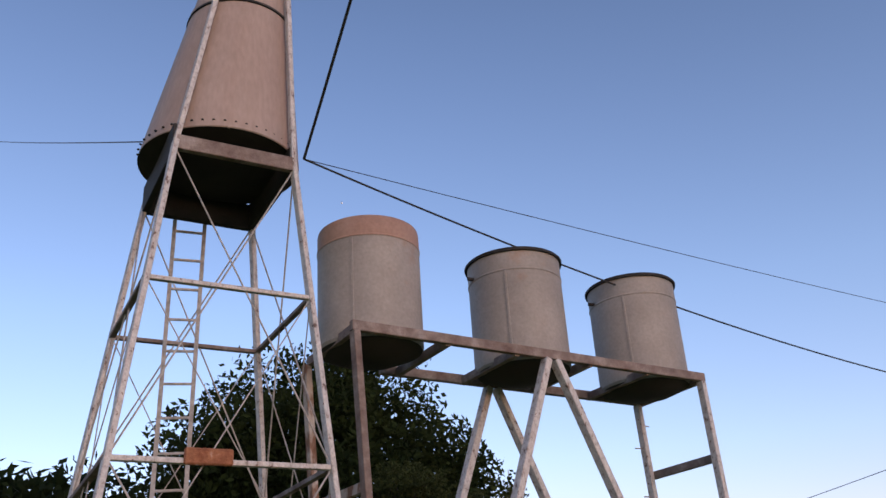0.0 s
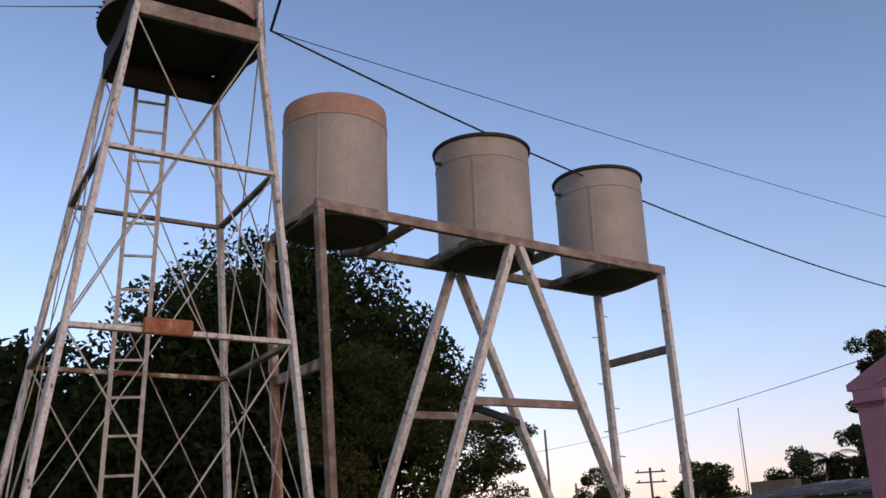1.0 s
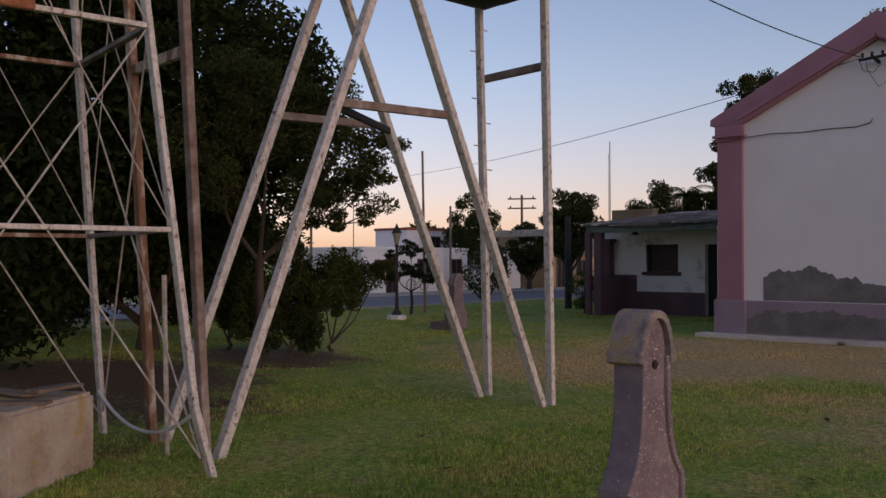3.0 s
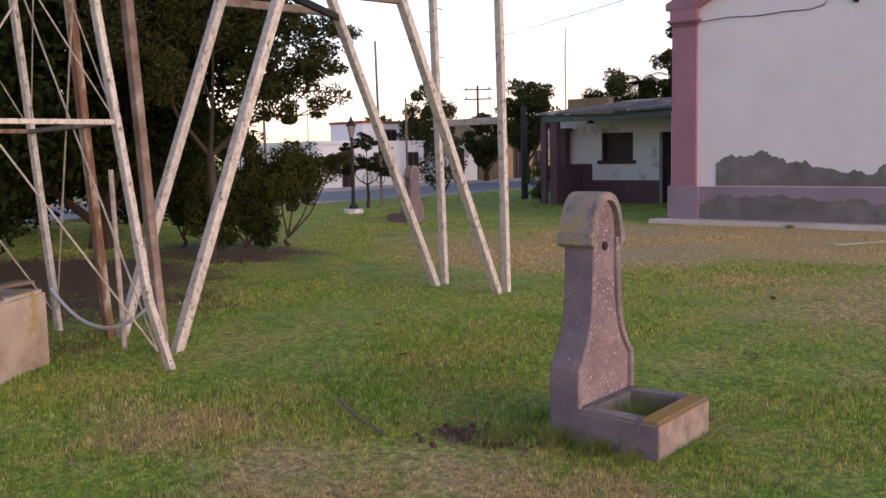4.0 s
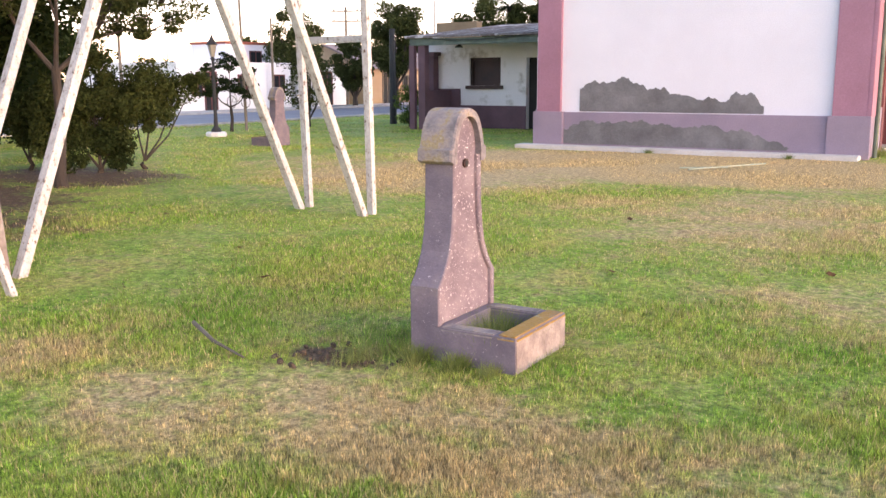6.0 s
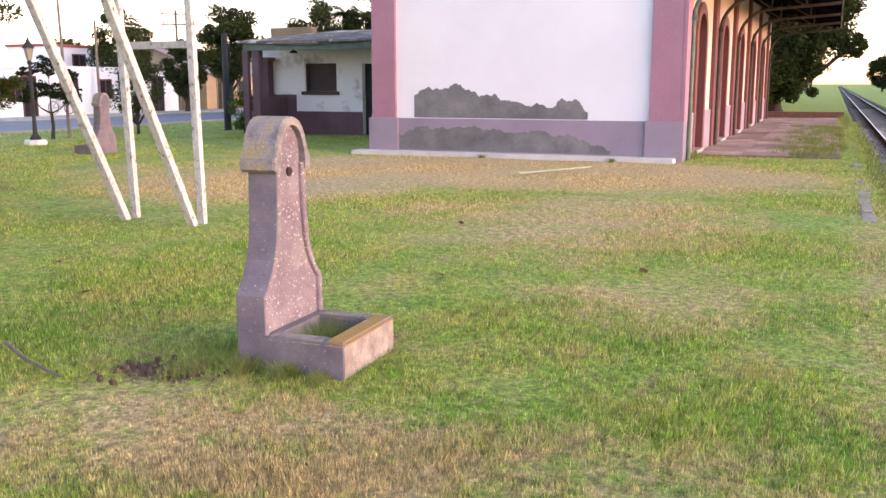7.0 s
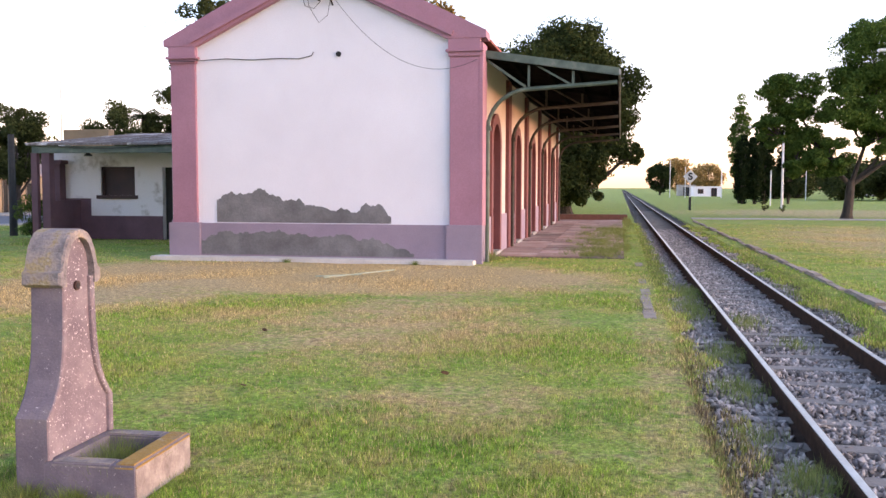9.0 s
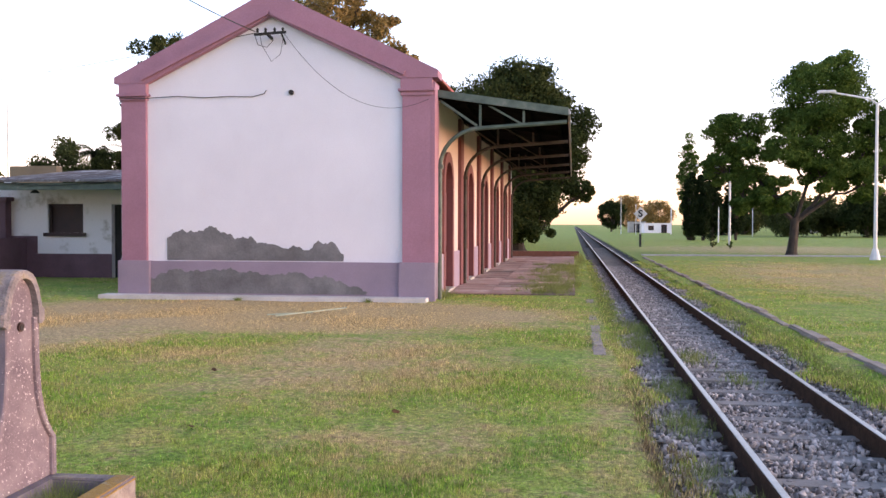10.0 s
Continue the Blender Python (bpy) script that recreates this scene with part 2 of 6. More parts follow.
FACE = surface("flaking_pink_face", [(0.3, (0.135, 0.10, 0.118)), (0.5, (0.19, 0.145, 0.163)), (0.7, (0.26, 0.21, 0.22))], 5.0, 0.9, bump=0.15, fine=90, spot=((0.56, 0.50, 0.49), 58, 0.60, 0.63))
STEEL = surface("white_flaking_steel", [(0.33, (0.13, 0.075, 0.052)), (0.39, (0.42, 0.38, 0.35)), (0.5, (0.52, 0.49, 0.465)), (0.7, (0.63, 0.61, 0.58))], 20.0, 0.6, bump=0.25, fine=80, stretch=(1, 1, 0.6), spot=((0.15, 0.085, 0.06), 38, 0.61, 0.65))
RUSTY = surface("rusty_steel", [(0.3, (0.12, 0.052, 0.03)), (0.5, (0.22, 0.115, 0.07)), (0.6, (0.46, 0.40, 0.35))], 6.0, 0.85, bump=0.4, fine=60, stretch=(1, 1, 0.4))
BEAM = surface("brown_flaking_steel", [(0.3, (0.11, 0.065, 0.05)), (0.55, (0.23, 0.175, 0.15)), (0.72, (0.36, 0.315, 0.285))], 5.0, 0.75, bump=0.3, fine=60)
TANK = surface("grey_tank_paint", [(0.3, (0.25, 0.225, 0.20)), (0.7, (0.35, 0.315, 0.28))], 1.8, 0.6, bump=0.08, fine=30, spot=((0.27, 0.15, 0.095), 1.1, 0.60, 0.78))
TANKRUST = surface("rust_washed_tank_paint", [(0.3, (0.30, 0.165, 0.115)), (0.7, (0.40, 0.26, 0.20))], 2.2, 0.65, bump=0.08, fine=30)
CONE = surface("brown_tank_paint", [(0.3, (0.33, 0.235, 0.19)), (0.7, (0.42, 0.32, 0.265))], 1.4, 0.55, bump=0.08, fine=25, stretch=(1, 1, 0.3))
# dark of small ironwork, and painted shade under tanks and their beams
DARKMETAL = surface("dark_weathered_metal_and_shade", [(0.3, (0.010, 0.009, 0.008)), (0.7, (0.026, 0.022, 0.02))], 3, 0.8, bump=0.15)
RODS = surface("grey_rod", [(0.3, (0.25, 0.22, 0.19)), (0.7, (0.48, 0.45, 0.41))], 12, 0.55, bump=0.1)
GREENIRON = surface("green_iron", [(0.35, (0.05, 0.08, 0.062)), (0.6, (0.09, 0.13, 0.10)), (0.75, (0.17, 0.18, 0.15))], 3.5, 0.5, bump=0.15)
# near-black and glossless: the canopy's underside shade is in the colour
UNDERSIDE = surface("shade_black_iron_sheet", [(0.3, (0.006, 0.0065, 0.006)), (0.7, (0.014, 0.014, 0.013))], 2.0, 0.95, bump=0.2)
# rusty bracket iron, made darker to carry the shade under the canopy
SHADERUST = surface("shaded_rusty_bracket_iron", [(0.3, (0.04, 0.03, 0.024)), (0.55, (0.065, 0.055, 0.043)), (0.75, (0.09, 0.065, 0.045))], 4.0, 0.85, bump=0.2)
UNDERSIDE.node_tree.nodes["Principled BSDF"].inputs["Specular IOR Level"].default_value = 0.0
PALEEND = surface("worn_pale_cement", [(0.3, (0.18, 0.135, 0.13)), (0.5, (0.28, 0.225, 0.205)), (0.7, (0.41, 0.34, 0.30))], 7.0, 0.95, bump=0.6, fine=50)
TIN = surface("weathered_tin", [(0.3, (0.10, 0.055, 0.045)), (0.5, (0.17, 0.14, 0.13)), (0.7, (0.27, 0.25, 0.24))], 1.8, 0.95, metal=0.0, bump=0.2, stretch=(2.5, 0.4, 1), spot=((0.50, 0.47, 0.46), 1.5, 0.54, 0.62))
DIRTYWALL = surface("stained_whitewash", [(0.32, (0.24, 0.19, 0.15)), (0.38, (0.50, 0.45, 0.41)), (0.46, (0.74, 0.70, 0.69))], 1.1, 0.9, bump=0.25)
PLUM = surface("plum_paint", [(0.3, (0.10, 0.05, 0.062)), (0.7, (0.155, 0.08, 0.095))], 1.3, 0.8, bump=0.2)
RAILTOP = surface("polished_rail", [(0.3, (0.62, 0.50, 0.42)), (0.7, (0.74, 0.63, 0.55))], 6, 0.38, metal=0.9, bump=0.05)
RAILSIDE = surface("rail_rust", [(0.3, (0.035, 0.02, 0.014)), (0.7, (0.075, 0.042, 0.029))], 8, 0.9, bump=0.3)
RAILSIDE.node_tree.nodes["Principled BSDF"].inputs["Specular IOR Level"].default_value = 0.1
SLEEPER = surface("grey_sleeper_concrete", [(0.3, (0.22, 0.18, 0.155)), (0.7, (0.36, 0.31, 0.275))], 4, 0.9, bump=0.4, rand=0.12)
STONE = surface("ballast_stone", [(0.3, (0.23, 0.18, 0.16)), (0.7, (0.60, 0.505, 0.455))], 9, 0.95, bump=0.3, fine=70, rand=0.62, island=True)
# brown gravel, its colour deepened for the shade in the stone gaps
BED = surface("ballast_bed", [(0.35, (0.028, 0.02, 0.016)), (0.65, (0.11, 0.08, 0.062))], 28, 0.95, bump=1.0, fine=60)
ASPHALT = surface("asphalt", [(0.3, (0.15, 0.15, 0.17)), (0.7, (0.21, 0.21, 0.235))], 0.5, 0.85, bump=0.2)
SOILBED = surface("dirty_joint_soil", [(0.3, (0.09, 0.065, 0.05)), (0.7, (0.2, 0.15, 0.12))], 5, 0.95, bump=0.5)
BRICKRED = surface("worn_red_tile", [(0.3, (0.25, 0.15, 0.13)), (0.7, (0.42, 0.28, 0.25))], 1.2, 0.9, bump=0.3, rand=0.3, spot=((0.40, 0.32, 0.28), 1.6, 0.52, 0.64))
BARK = surface("bark", [(0.3, (0.022, 0.016, 0.013)), (0.7, (0.07, 0.052, 0.04))], 6, 0.95, bump=0.9, fine=25, stretch=(1, 1, 0.3))
BLACKIRON = surface("black_iron", [(0.3, (0.012, 0.012, 0.013)), (0.7, (0.03, 0.03, 0.032))], 4, 0.8, bump=0.1)
WOOD = surface("grey_wood", [(0.3, (0.12, 0.09, 0.065)), (0.7, (0.24, 0.19, 0.15))], 5, 0.9, bump=0.4, stretch=(1, 1, 0.2))
WHITEMETAL = surface("white_metal", [(0.3, (0.62, 0.62, 0.62)), (0.7, (0.74, 0.74, 0.74))], 3, 0.45, bump=0.05)
ORANGEWALL = surface("ochre_wall", [(0.3, (0.42, 0.27, 0.16)), (0.7, (0.52, 0.36, 0.23))], 0.5, 0.9, bump=0.1)
ROOFRED = surface("red_roof", [(0.3, (0.30, 0.07, 0.045)), (0.7, (0.40, 0.12, 0.08))], 1, 0.8, bump=0.2)
GLASSDARK = surface("dark_pane", [(0.3, (0.02, 0.02, 0.025)), (0.7, (0.035, 0.035, 0.04))], 1, 0.12, bump=0)
WIRE = surface("black_cable", [(0.3, (0.012, 0.012, 0.012)), (0.7, (0.03, 0.03, 0.03))], 20, 0.6, bump=0)
# maroon of frame and sill; also stands for the annex window's shaded inside
DARKMAROON = surface("dark_maroon_and_opening", [(0.3, (0.024, 0.009, 0.008)), (0.7, (0.055, 0.018, 0.014))], 2, 0.6, bump=0.2)
PATH_STONE = surface("dirty_kerb_concrete", [(0.3, (0.23, 0.18, 0.15)), (0.7, (0.40, 0.33, 0.28))], 3, 0.95, bump=0.5)
PALECONCRETE = surface("pale_concrete", [(0.3, (0.50, 0.47, 0.44)), (0.7, (0.66, 0.63, 0.60))], 2.5, 0.9, bump=0.3)
PALEIRON = surface("worn_pale_iron", [(0.35, (0.16, 0.17, 0.14)), (0.6, (0.42, 0.42, 0.38)), (0.75, (0.55, 0.54, 0.5))], 3.0, 0.6, bump=0.1)
TILEROOF = surface("dusty_tile_roof", [(0.3, (0.24, 0.165, 0.15)), (0.7, (0.34, 0.25, 0.23))], 1.5, 0.9, bump=0.3)
PVC = surface("dull_green_plastic", [(0.3, (0.24, 0.28, 0.20)), (0.7, (0.34, 0.37, 0.28))], 6, 0.6, bump=0.05)
LEAF = leafy("broad_leaf", [(0.3, (0.012, 0.021, 0.006)), (0.7, (0.034, 0.05, 0.014))])
LEAFMID = leafy("shrub_leaf", [(0.3, (0.023, 0.037, 0.011)), (0.7, (0.066, 0.082, 0.025))])
LEAFLIT = leafy("light_leaf", [(0.3, (0.036, 0.076, 0.016)), (0.7, (0.11, 0.17, 0.036))])
LEAFOLIVE = leafy("olive_leaf", [(0.3, (0.032, 0.044, 0.014)), (0.7, (0.07, 0.082, 0.027))])
LEAFDARK = leafy("cypress_leaf", [(0.3, (0.010, 0.019, 0.007)), (0.7, (0.024, 0.04, 0.013))])
WEED = leafy("weed_leaf", [(0.3, (0.13, 0.20, 0.05)), (0.7, (0.30, 0.31, 0.12))], scale=3.0)
# the low sun's golden light is put into this leaf colour
LEAFGOLD = leafy("sun_gold_leaf", [(0.3, (0.22, 0.15, 0.05)), (0.7, (0.42, 0.28, 0.11))], trans=0.4)

# ---- building helpers ----


def thing(name, at=(0, 0, 0), label="", category="", group="", kind=""):
    e = new(name)
    e.empty_display_size = 0.2
    e.matrix_basis = Matrix.Translation(at)
    return tagged(e, label, category, group, kind)


def part(name, bm, material, parent=None, label=""):
    """Links a bmesh made in world places as one mesh object, under parent where one is given."""
    me = bpy.data.meshes.new(name)
    if isinstance(bm, bmesh.types.BMesh):
        bm.normal_update()
        bm.to_mesh(me)
        bm.free()
    else:
        verts, faces = bm
        me.from_pydata(verts, [], faces)
    me.materials.append(material)
    ob = new(name, me)
    if parent is not None:
        ob.parent = parent
        ob.matrix_parent_inverse = parent.matrix_basis.inverted() if parent.parent is None else Matrix.Identity(4)
    return tagged(ob, label)


def smooth(ob):
    for p in ob.data.polygons:
        p.use_smooth = True
    ob.data.set_sharp_from_angle(angle=radians(24))
    return ob


def slab(bm, x0, x1, y0, y1, z0, z1, bevel=0.0):
    r = bmesh.ops.create_cube(bm, size=1, matrix=Matrix.LocRotScale(((x0 + x1) / 2, (y0 + y1) / 2, (z0 + z1) / 2), None, (x1 - x0, y1 - y0, z1 - z0)))
    if bevel:
        es = {e for v in r["verts"] for e in v.link_edges}
        bmesh.ops.bevel(bm, geom=list(es), offset=bevel, segments=2, affect="EDGES")
    return bm


def box(x0, x1, y0, y1, z0, z1, bevel=0.0):
    return slab(bmesh.new(), x0, x1, y0, y1, z0, z1, bevel)


def bar(bm, a, b, w, h=None, up=(0, 0, 1), bevel=0.0):
    """A straight member from a to b with the section w by h."""
    a, b = Vector(a), Vector(b)
    d = b - a
    z = d.normalized()
    x = Vector(up).cross(z)
    if x.length < 1e-3:
        x = Vector((1, 0, 0)).cross(z)
    x.normalize()
    y = z.cross(x)
    m = Matrix((x, y, z)).transposed().to_4x4()
    m.translation = (a + b) / 2
    r = bmesh.ops.create_cube(bm, size=1, matrix=m @ Matrix.Diagonal((w, h or w, d.length, 1)))
    if bevel:
        bmesh.ops.bevel(bm, geom=list({e for v in r["verts"] for e in v.link_edges}), offset=bevel, segments=1, affect="EDGES")
    return bm


def tube(pts, r, sides=8, closed=False):
    """A round rod through points."""
    bm = bmesh.new()
    pts = [Vector(p) for p in pts]
    rings = []
    for i, p in enumerate(pts):
        d = (pts[min(i + 1, len(pts) - 1)] - pts[max(i - 1, 0)]).normalized()
        x = d.cross(Vector((0.13, 0.31, 0.94)))
        x.normalize()
        y = d.cross(x)
        rr = r[i] if isinstance(r, (list, tuple)) else r
        rings.append([bm.verts.new(p + (x * math.cos(a) + y * math.sin(a)) * rr) for a in (2 * math.pi * k / sides for k in range(sides))])
    for u, v in zip(rings, rings[1:]):
        for k in range(sides):
            bm.faces.new((u[k], u[(k + 1) % sides], v[(k + 1) % sides], v[k]))
    bm.faces.new(rings[0][::-1])
    bm.faces.new(rings[-1])
    return bm


def lathe(profile, at, sides=48, cap0=True, cap1=True):
    """A turned form: rows of (radius, height)."""
    bm = bmesh.new()
    rings = [[bm.verts.new((at[0] + r * math.cos(a), at[1] + r * math.sin(a), at[2] + z)) for a in (2 * math.pi * k / sides for k in range(sides))] for r, z in profile]
    for u, v in zip(rings, rings[1:]):
        for k in range(sides):
            bm.faces.new((u[k], u[(k + 1) % sides], v[(k + 1) % sides], v[k]))
    if cap0:
        bm.faces.new(rings[0][::-1])
    if cap1:
        bm.faces.new(rings[-1])
    return bm


def prism(outline, a, b, to_world):
    """An outline of (u, v) drawn out from depth a to b; to_world(u, v, depth) gives the place."""
    bm = bmesh.new()
    f = [bm.verts.new(to_world(u, v, a)) for u, v in outline]
    g = [bm.verts.new(to_world(u, v, b)) for u, v in outline]
    bm.faces.new(f)
    bm.faces.new(g[::-1])
    for k in range(len(f)):
        bm.faces.new((f[k], g[k], g[(k + 1) % len(f)], f[(k + 1) % len(f)]))
    bmesh.ops.recalc_face_normals(bm, faces=bm.faces)
    return bm


def sag(a, b, drop, n=24):
    a, b = Vector(a), Vector(b)
    return [a.lerp(b, k / n) - Vector((0, 0, drop * 4 * (k / n) * (1 - k / n))) for k in range(n + 1)]


def raw(name, verts, faces, material):
    """A large mesh from numpy arrays; faces all of one size."""
    me = bpy.data.meshes.new(name)
    verts, faces = np.asarray(verts, np.float32), np.asarray(faces, np.int32)
    k = faces.shape[1]
    me.vertices.add(len(verts))
    me.vertices.foreach_set("co", verts.ravel())
    me.loops.add(faces.size)
    me.loops.foreach_set("vertex_index", faces.ravel())
    me.polygons.add(len(faces))
    me.polygons.foreach_set("loop_start", np.arange(0, faces.size, k, dtype=np.int32))
    me.polygons.foreach_set("loop_total", np.full(len(faces), k, np.int32))
    me.materials.append(material)
    me.update()
    me.validate()
    return new(name, me)


def leaves(rng, centres, size, flat=0.0, aspect=0.45):
    """Pointed leaf quads round the given centres."""
    n = len(centres)
    d = rng.normal(size=(n, 3))
    d[:, 2] *= 1 - flat
    d /= np.linalg.norm(d, axis=1)[:, None]
    u = np.cross(d, rng.normal(size=(n, 3)))
    u /= np.linalg.norm(u, axis=1)[:, None]
    s = size * rng.uniform(0.6, 1.4, (n, 1))
    a, b, c, e = centres - d * s * 0.5, centres + u * s * aspect * 0.5, centres + d * s * 0.5, centres - u * s * aspect * 0.5
    v = np.stack([a, b, c, e], 1).reshape(-1, 3)
    return v, np.arange(4 * n).reshape(-1, 4)


def tree(name, at, height, trunk_h, radius, label, material, count, size, seed, clumps=60, trunk_r=0.16, squash=0.8, limbs=7, lean=(0, 0), clump_r=0.28, base_frac=0.0, group=""):
    """A tapered trunk with limbs, and a crown of leaf clumps with gaps."""
    rng = np.random.default_rng(seed)
    t = thing(name, at, label, "tree" if "shrub" not in name and "hedge" not in name else "shrub", group)
    x, y, z = at
    cz = z + trunk_h + (height - trunk_h) * 0.5
    hz = (height - trunk_h) * 0.5
    top = Vector((x + lean[0], y + lean[1], cz))
    bm = tube([(x, y, z - 0.05), (x + lean[0] * 0.2, y + lean[1] * 0.2, z + trunk_h * 0.5), (x + lean[0] * 0.5, y + lean[1] * 0.5, z + trunk_h), top], [trunk_r * 1.25, trunk_r, trunk_r * 0.8, trunk_r * 0.25], 9)
    d = rng.normal(size=(clumps, 3))
    d /= np.linalg.norm(d, axis=1)[:, None]
    rad = rng.uniform(0.35, 1.0, (clumps, 1)) ** 0.5
    cen = d * rad * [radius * 0.82, radius * 0.82, hz * 0.85] + [top.x, top.y, cz]
    for k in range(limbs):
        c = cen[k]
        s = Vector((x + lean[0] * 0.5, y + lean[1] * 0.5, z + trunk_h * rng.uniform(0.75, 1.05)))
        mid = s.lerp(Vector(c), 0.5) + Vector((0, 0, -0.1 * radius))
        lb = tube([s, mid, c], [trunk_r * 0.5, trunk_r * 0.33, trunk_r * 0.1], 6)
        tmp = bpy.data.meshes.new("limb")
        lb.to_mesh(tmp)
        lb.free()
        bm.from_mesh(tmp)
        bpy.data.meshes.remove(tmp)
    smooth(part("trunk", bm, BARK, t))
    pick = rng.integers(0, clumps, count)
    cr = rng.uniform(0.6, 1.3, (clumps, 1)) * radius * clump_r
    off = rng.normal(size=(count, 3))
    off *= (rng.uniform(0.15, 1.0, (count, 1)) ** 0.45) / np.linalg.norm(off, axis=1)[:, None]
    p = cen[pick] + off * cr[pick] * [1, 1, squash]
    v, f = leaves(rng, p, size)
    ob = raw("crown", v, f, material)
    ob.parent = t
    ob.matrix_parent_inverse = t.matrix_basis.inverted()
    tagged(ob, kind="stuff")
    return t


# ---- ground, road, far setting ----
def ground_mesh():
    xs = np.r_[np.linspace(-3000, -60, 14), np.linspace(-50, 40, 181), np.linspace(60, 3000, 14)]
    ys = np.r_[np.linspace(-3000, -30, 10), np.linspace(-20, 60, 161), np.linspace(70, 3000, 16)]
    gx, gy = np.meshgrid(xs, ys)
    gz = np.zeros_like(gx)
    for i in range(gx.shape[0]):
        for j in range(gx.shape[1]):
            if abs(gx[i, j]) < 55 and gy[i, j] < 65:
                gz[i, j] = 0.03 * noise.noise((gx[i, j] * 0.5, gy[i, j] * 0.5, 0)) + 0.012 * noise.noise((gx[i, j] * 2, gy[i, j] * 2, 4))
    gz -= np.where((gx > 0.75) & (gx < 2.9), 0.25, 0.0)
    gz -= np.where(gx < -24.5, 0.04, 0.0)
    n, m = gx.shape
    idx = np.arange(n * m).reshape(n, m)
    f = np.stack([idx[:-1, :-1], idx[:-1, 1:], idx[1:, 1:], idx[1:, :-1]], -1).reshape(-1, 4)
    ob = raw("ground", np.stack([gx, gy, gz], -1).reshape(-1, 3), f, LAWN)
    return tagged(smooth(ob), "patchy green and dry mown lawn", "ground", kind="structure")


ground_mesh()
tagged(part("road", box(-33.2, -25.2, -60, 160, -0.3, 0.0), ASPHALT), "grey asphalt street beyond the lawn", "road", kind="structure")
tagged(part("kerb", box(-25.2, -25.0, -60, 160, -0.3, 0.06, 0.01), CONCRETE), "pale concrete street kerb", "kerb", kind="structure")
tagged(part("pavement", box(-35.5, -33.2, -60, 160, -0.3, 0.08), CONCRETE), "pale concrete pavement before the houses", "pavement", kind="structure")
tagged(part("footpath", box(3.6, 60, 48.2, 49.3, -0.2, 0.05), CONCRETE), "narrow pale concrete footpath across the lawn", "path", kind="structure")

# grass
def clear_of_things(x, y):
    """True where the lawn is free of walls, paving, track and the fountain's masonry."""
    j = 0.05 * np.sin(x * 997 + y * 613)
    ok = ~((x + j > 0.72 + 0.09 * np.sin(y * 2.3) + 0.06 * np.sin(y * 5.9)) & (x + 2 * j < 2.72 + 0.16 * np.sin(y * 1.7) + 0.1 * np.sin(y * 4.1))) & ~((x + j > 3.37) & (x + j < 3.5)) & ~((x > -10.3) & (x < -2.9) & (y > 18.45)) & ~((x > -2.98) & (x < 0.0) & (y > 21.2)) & (x > -25)
    ok &= ~((x > -3.12) & (x < -2.86) & (y > 4.16) & (y < 4.82))
    ok &= ~((x > -2.95) & (x < -2.42) & (y > 4.16) & (y < 4.82) & ~((x > -2.87) & (x < -2.57) & (y > 4.28) & (y < 4.70)))
    return ok


def blades(name, x, y, h, w, rng, label, material=BLADES):
    n = len(x)
    t = rng.uniform(0, 2 * np.pi, n)
    lean = rng.uniform(0.2, 1.4, n) * h
    dx, dy = np.cos(t), np.sin(t)
    s = t + rng.uniform(0.6, 2.4, n)
    base = np.stack([x, y, np.full(n, -0.03)], 1)
    side = np.stack([np.cos(s) * w / 2, np.sin(s) * w / 2, np.zeros(n)], 1)
    tip = base + np.stack([dx * lean, dy * lean, h + 0.03], 1)
    v = np.stack([base - side, base + side, tip], 1).reshape(-1, 3)
    return tagged(raw(name, v, np.arange(3 * n).reshape(-1, 3), material), label, "grass", kind="stuff")


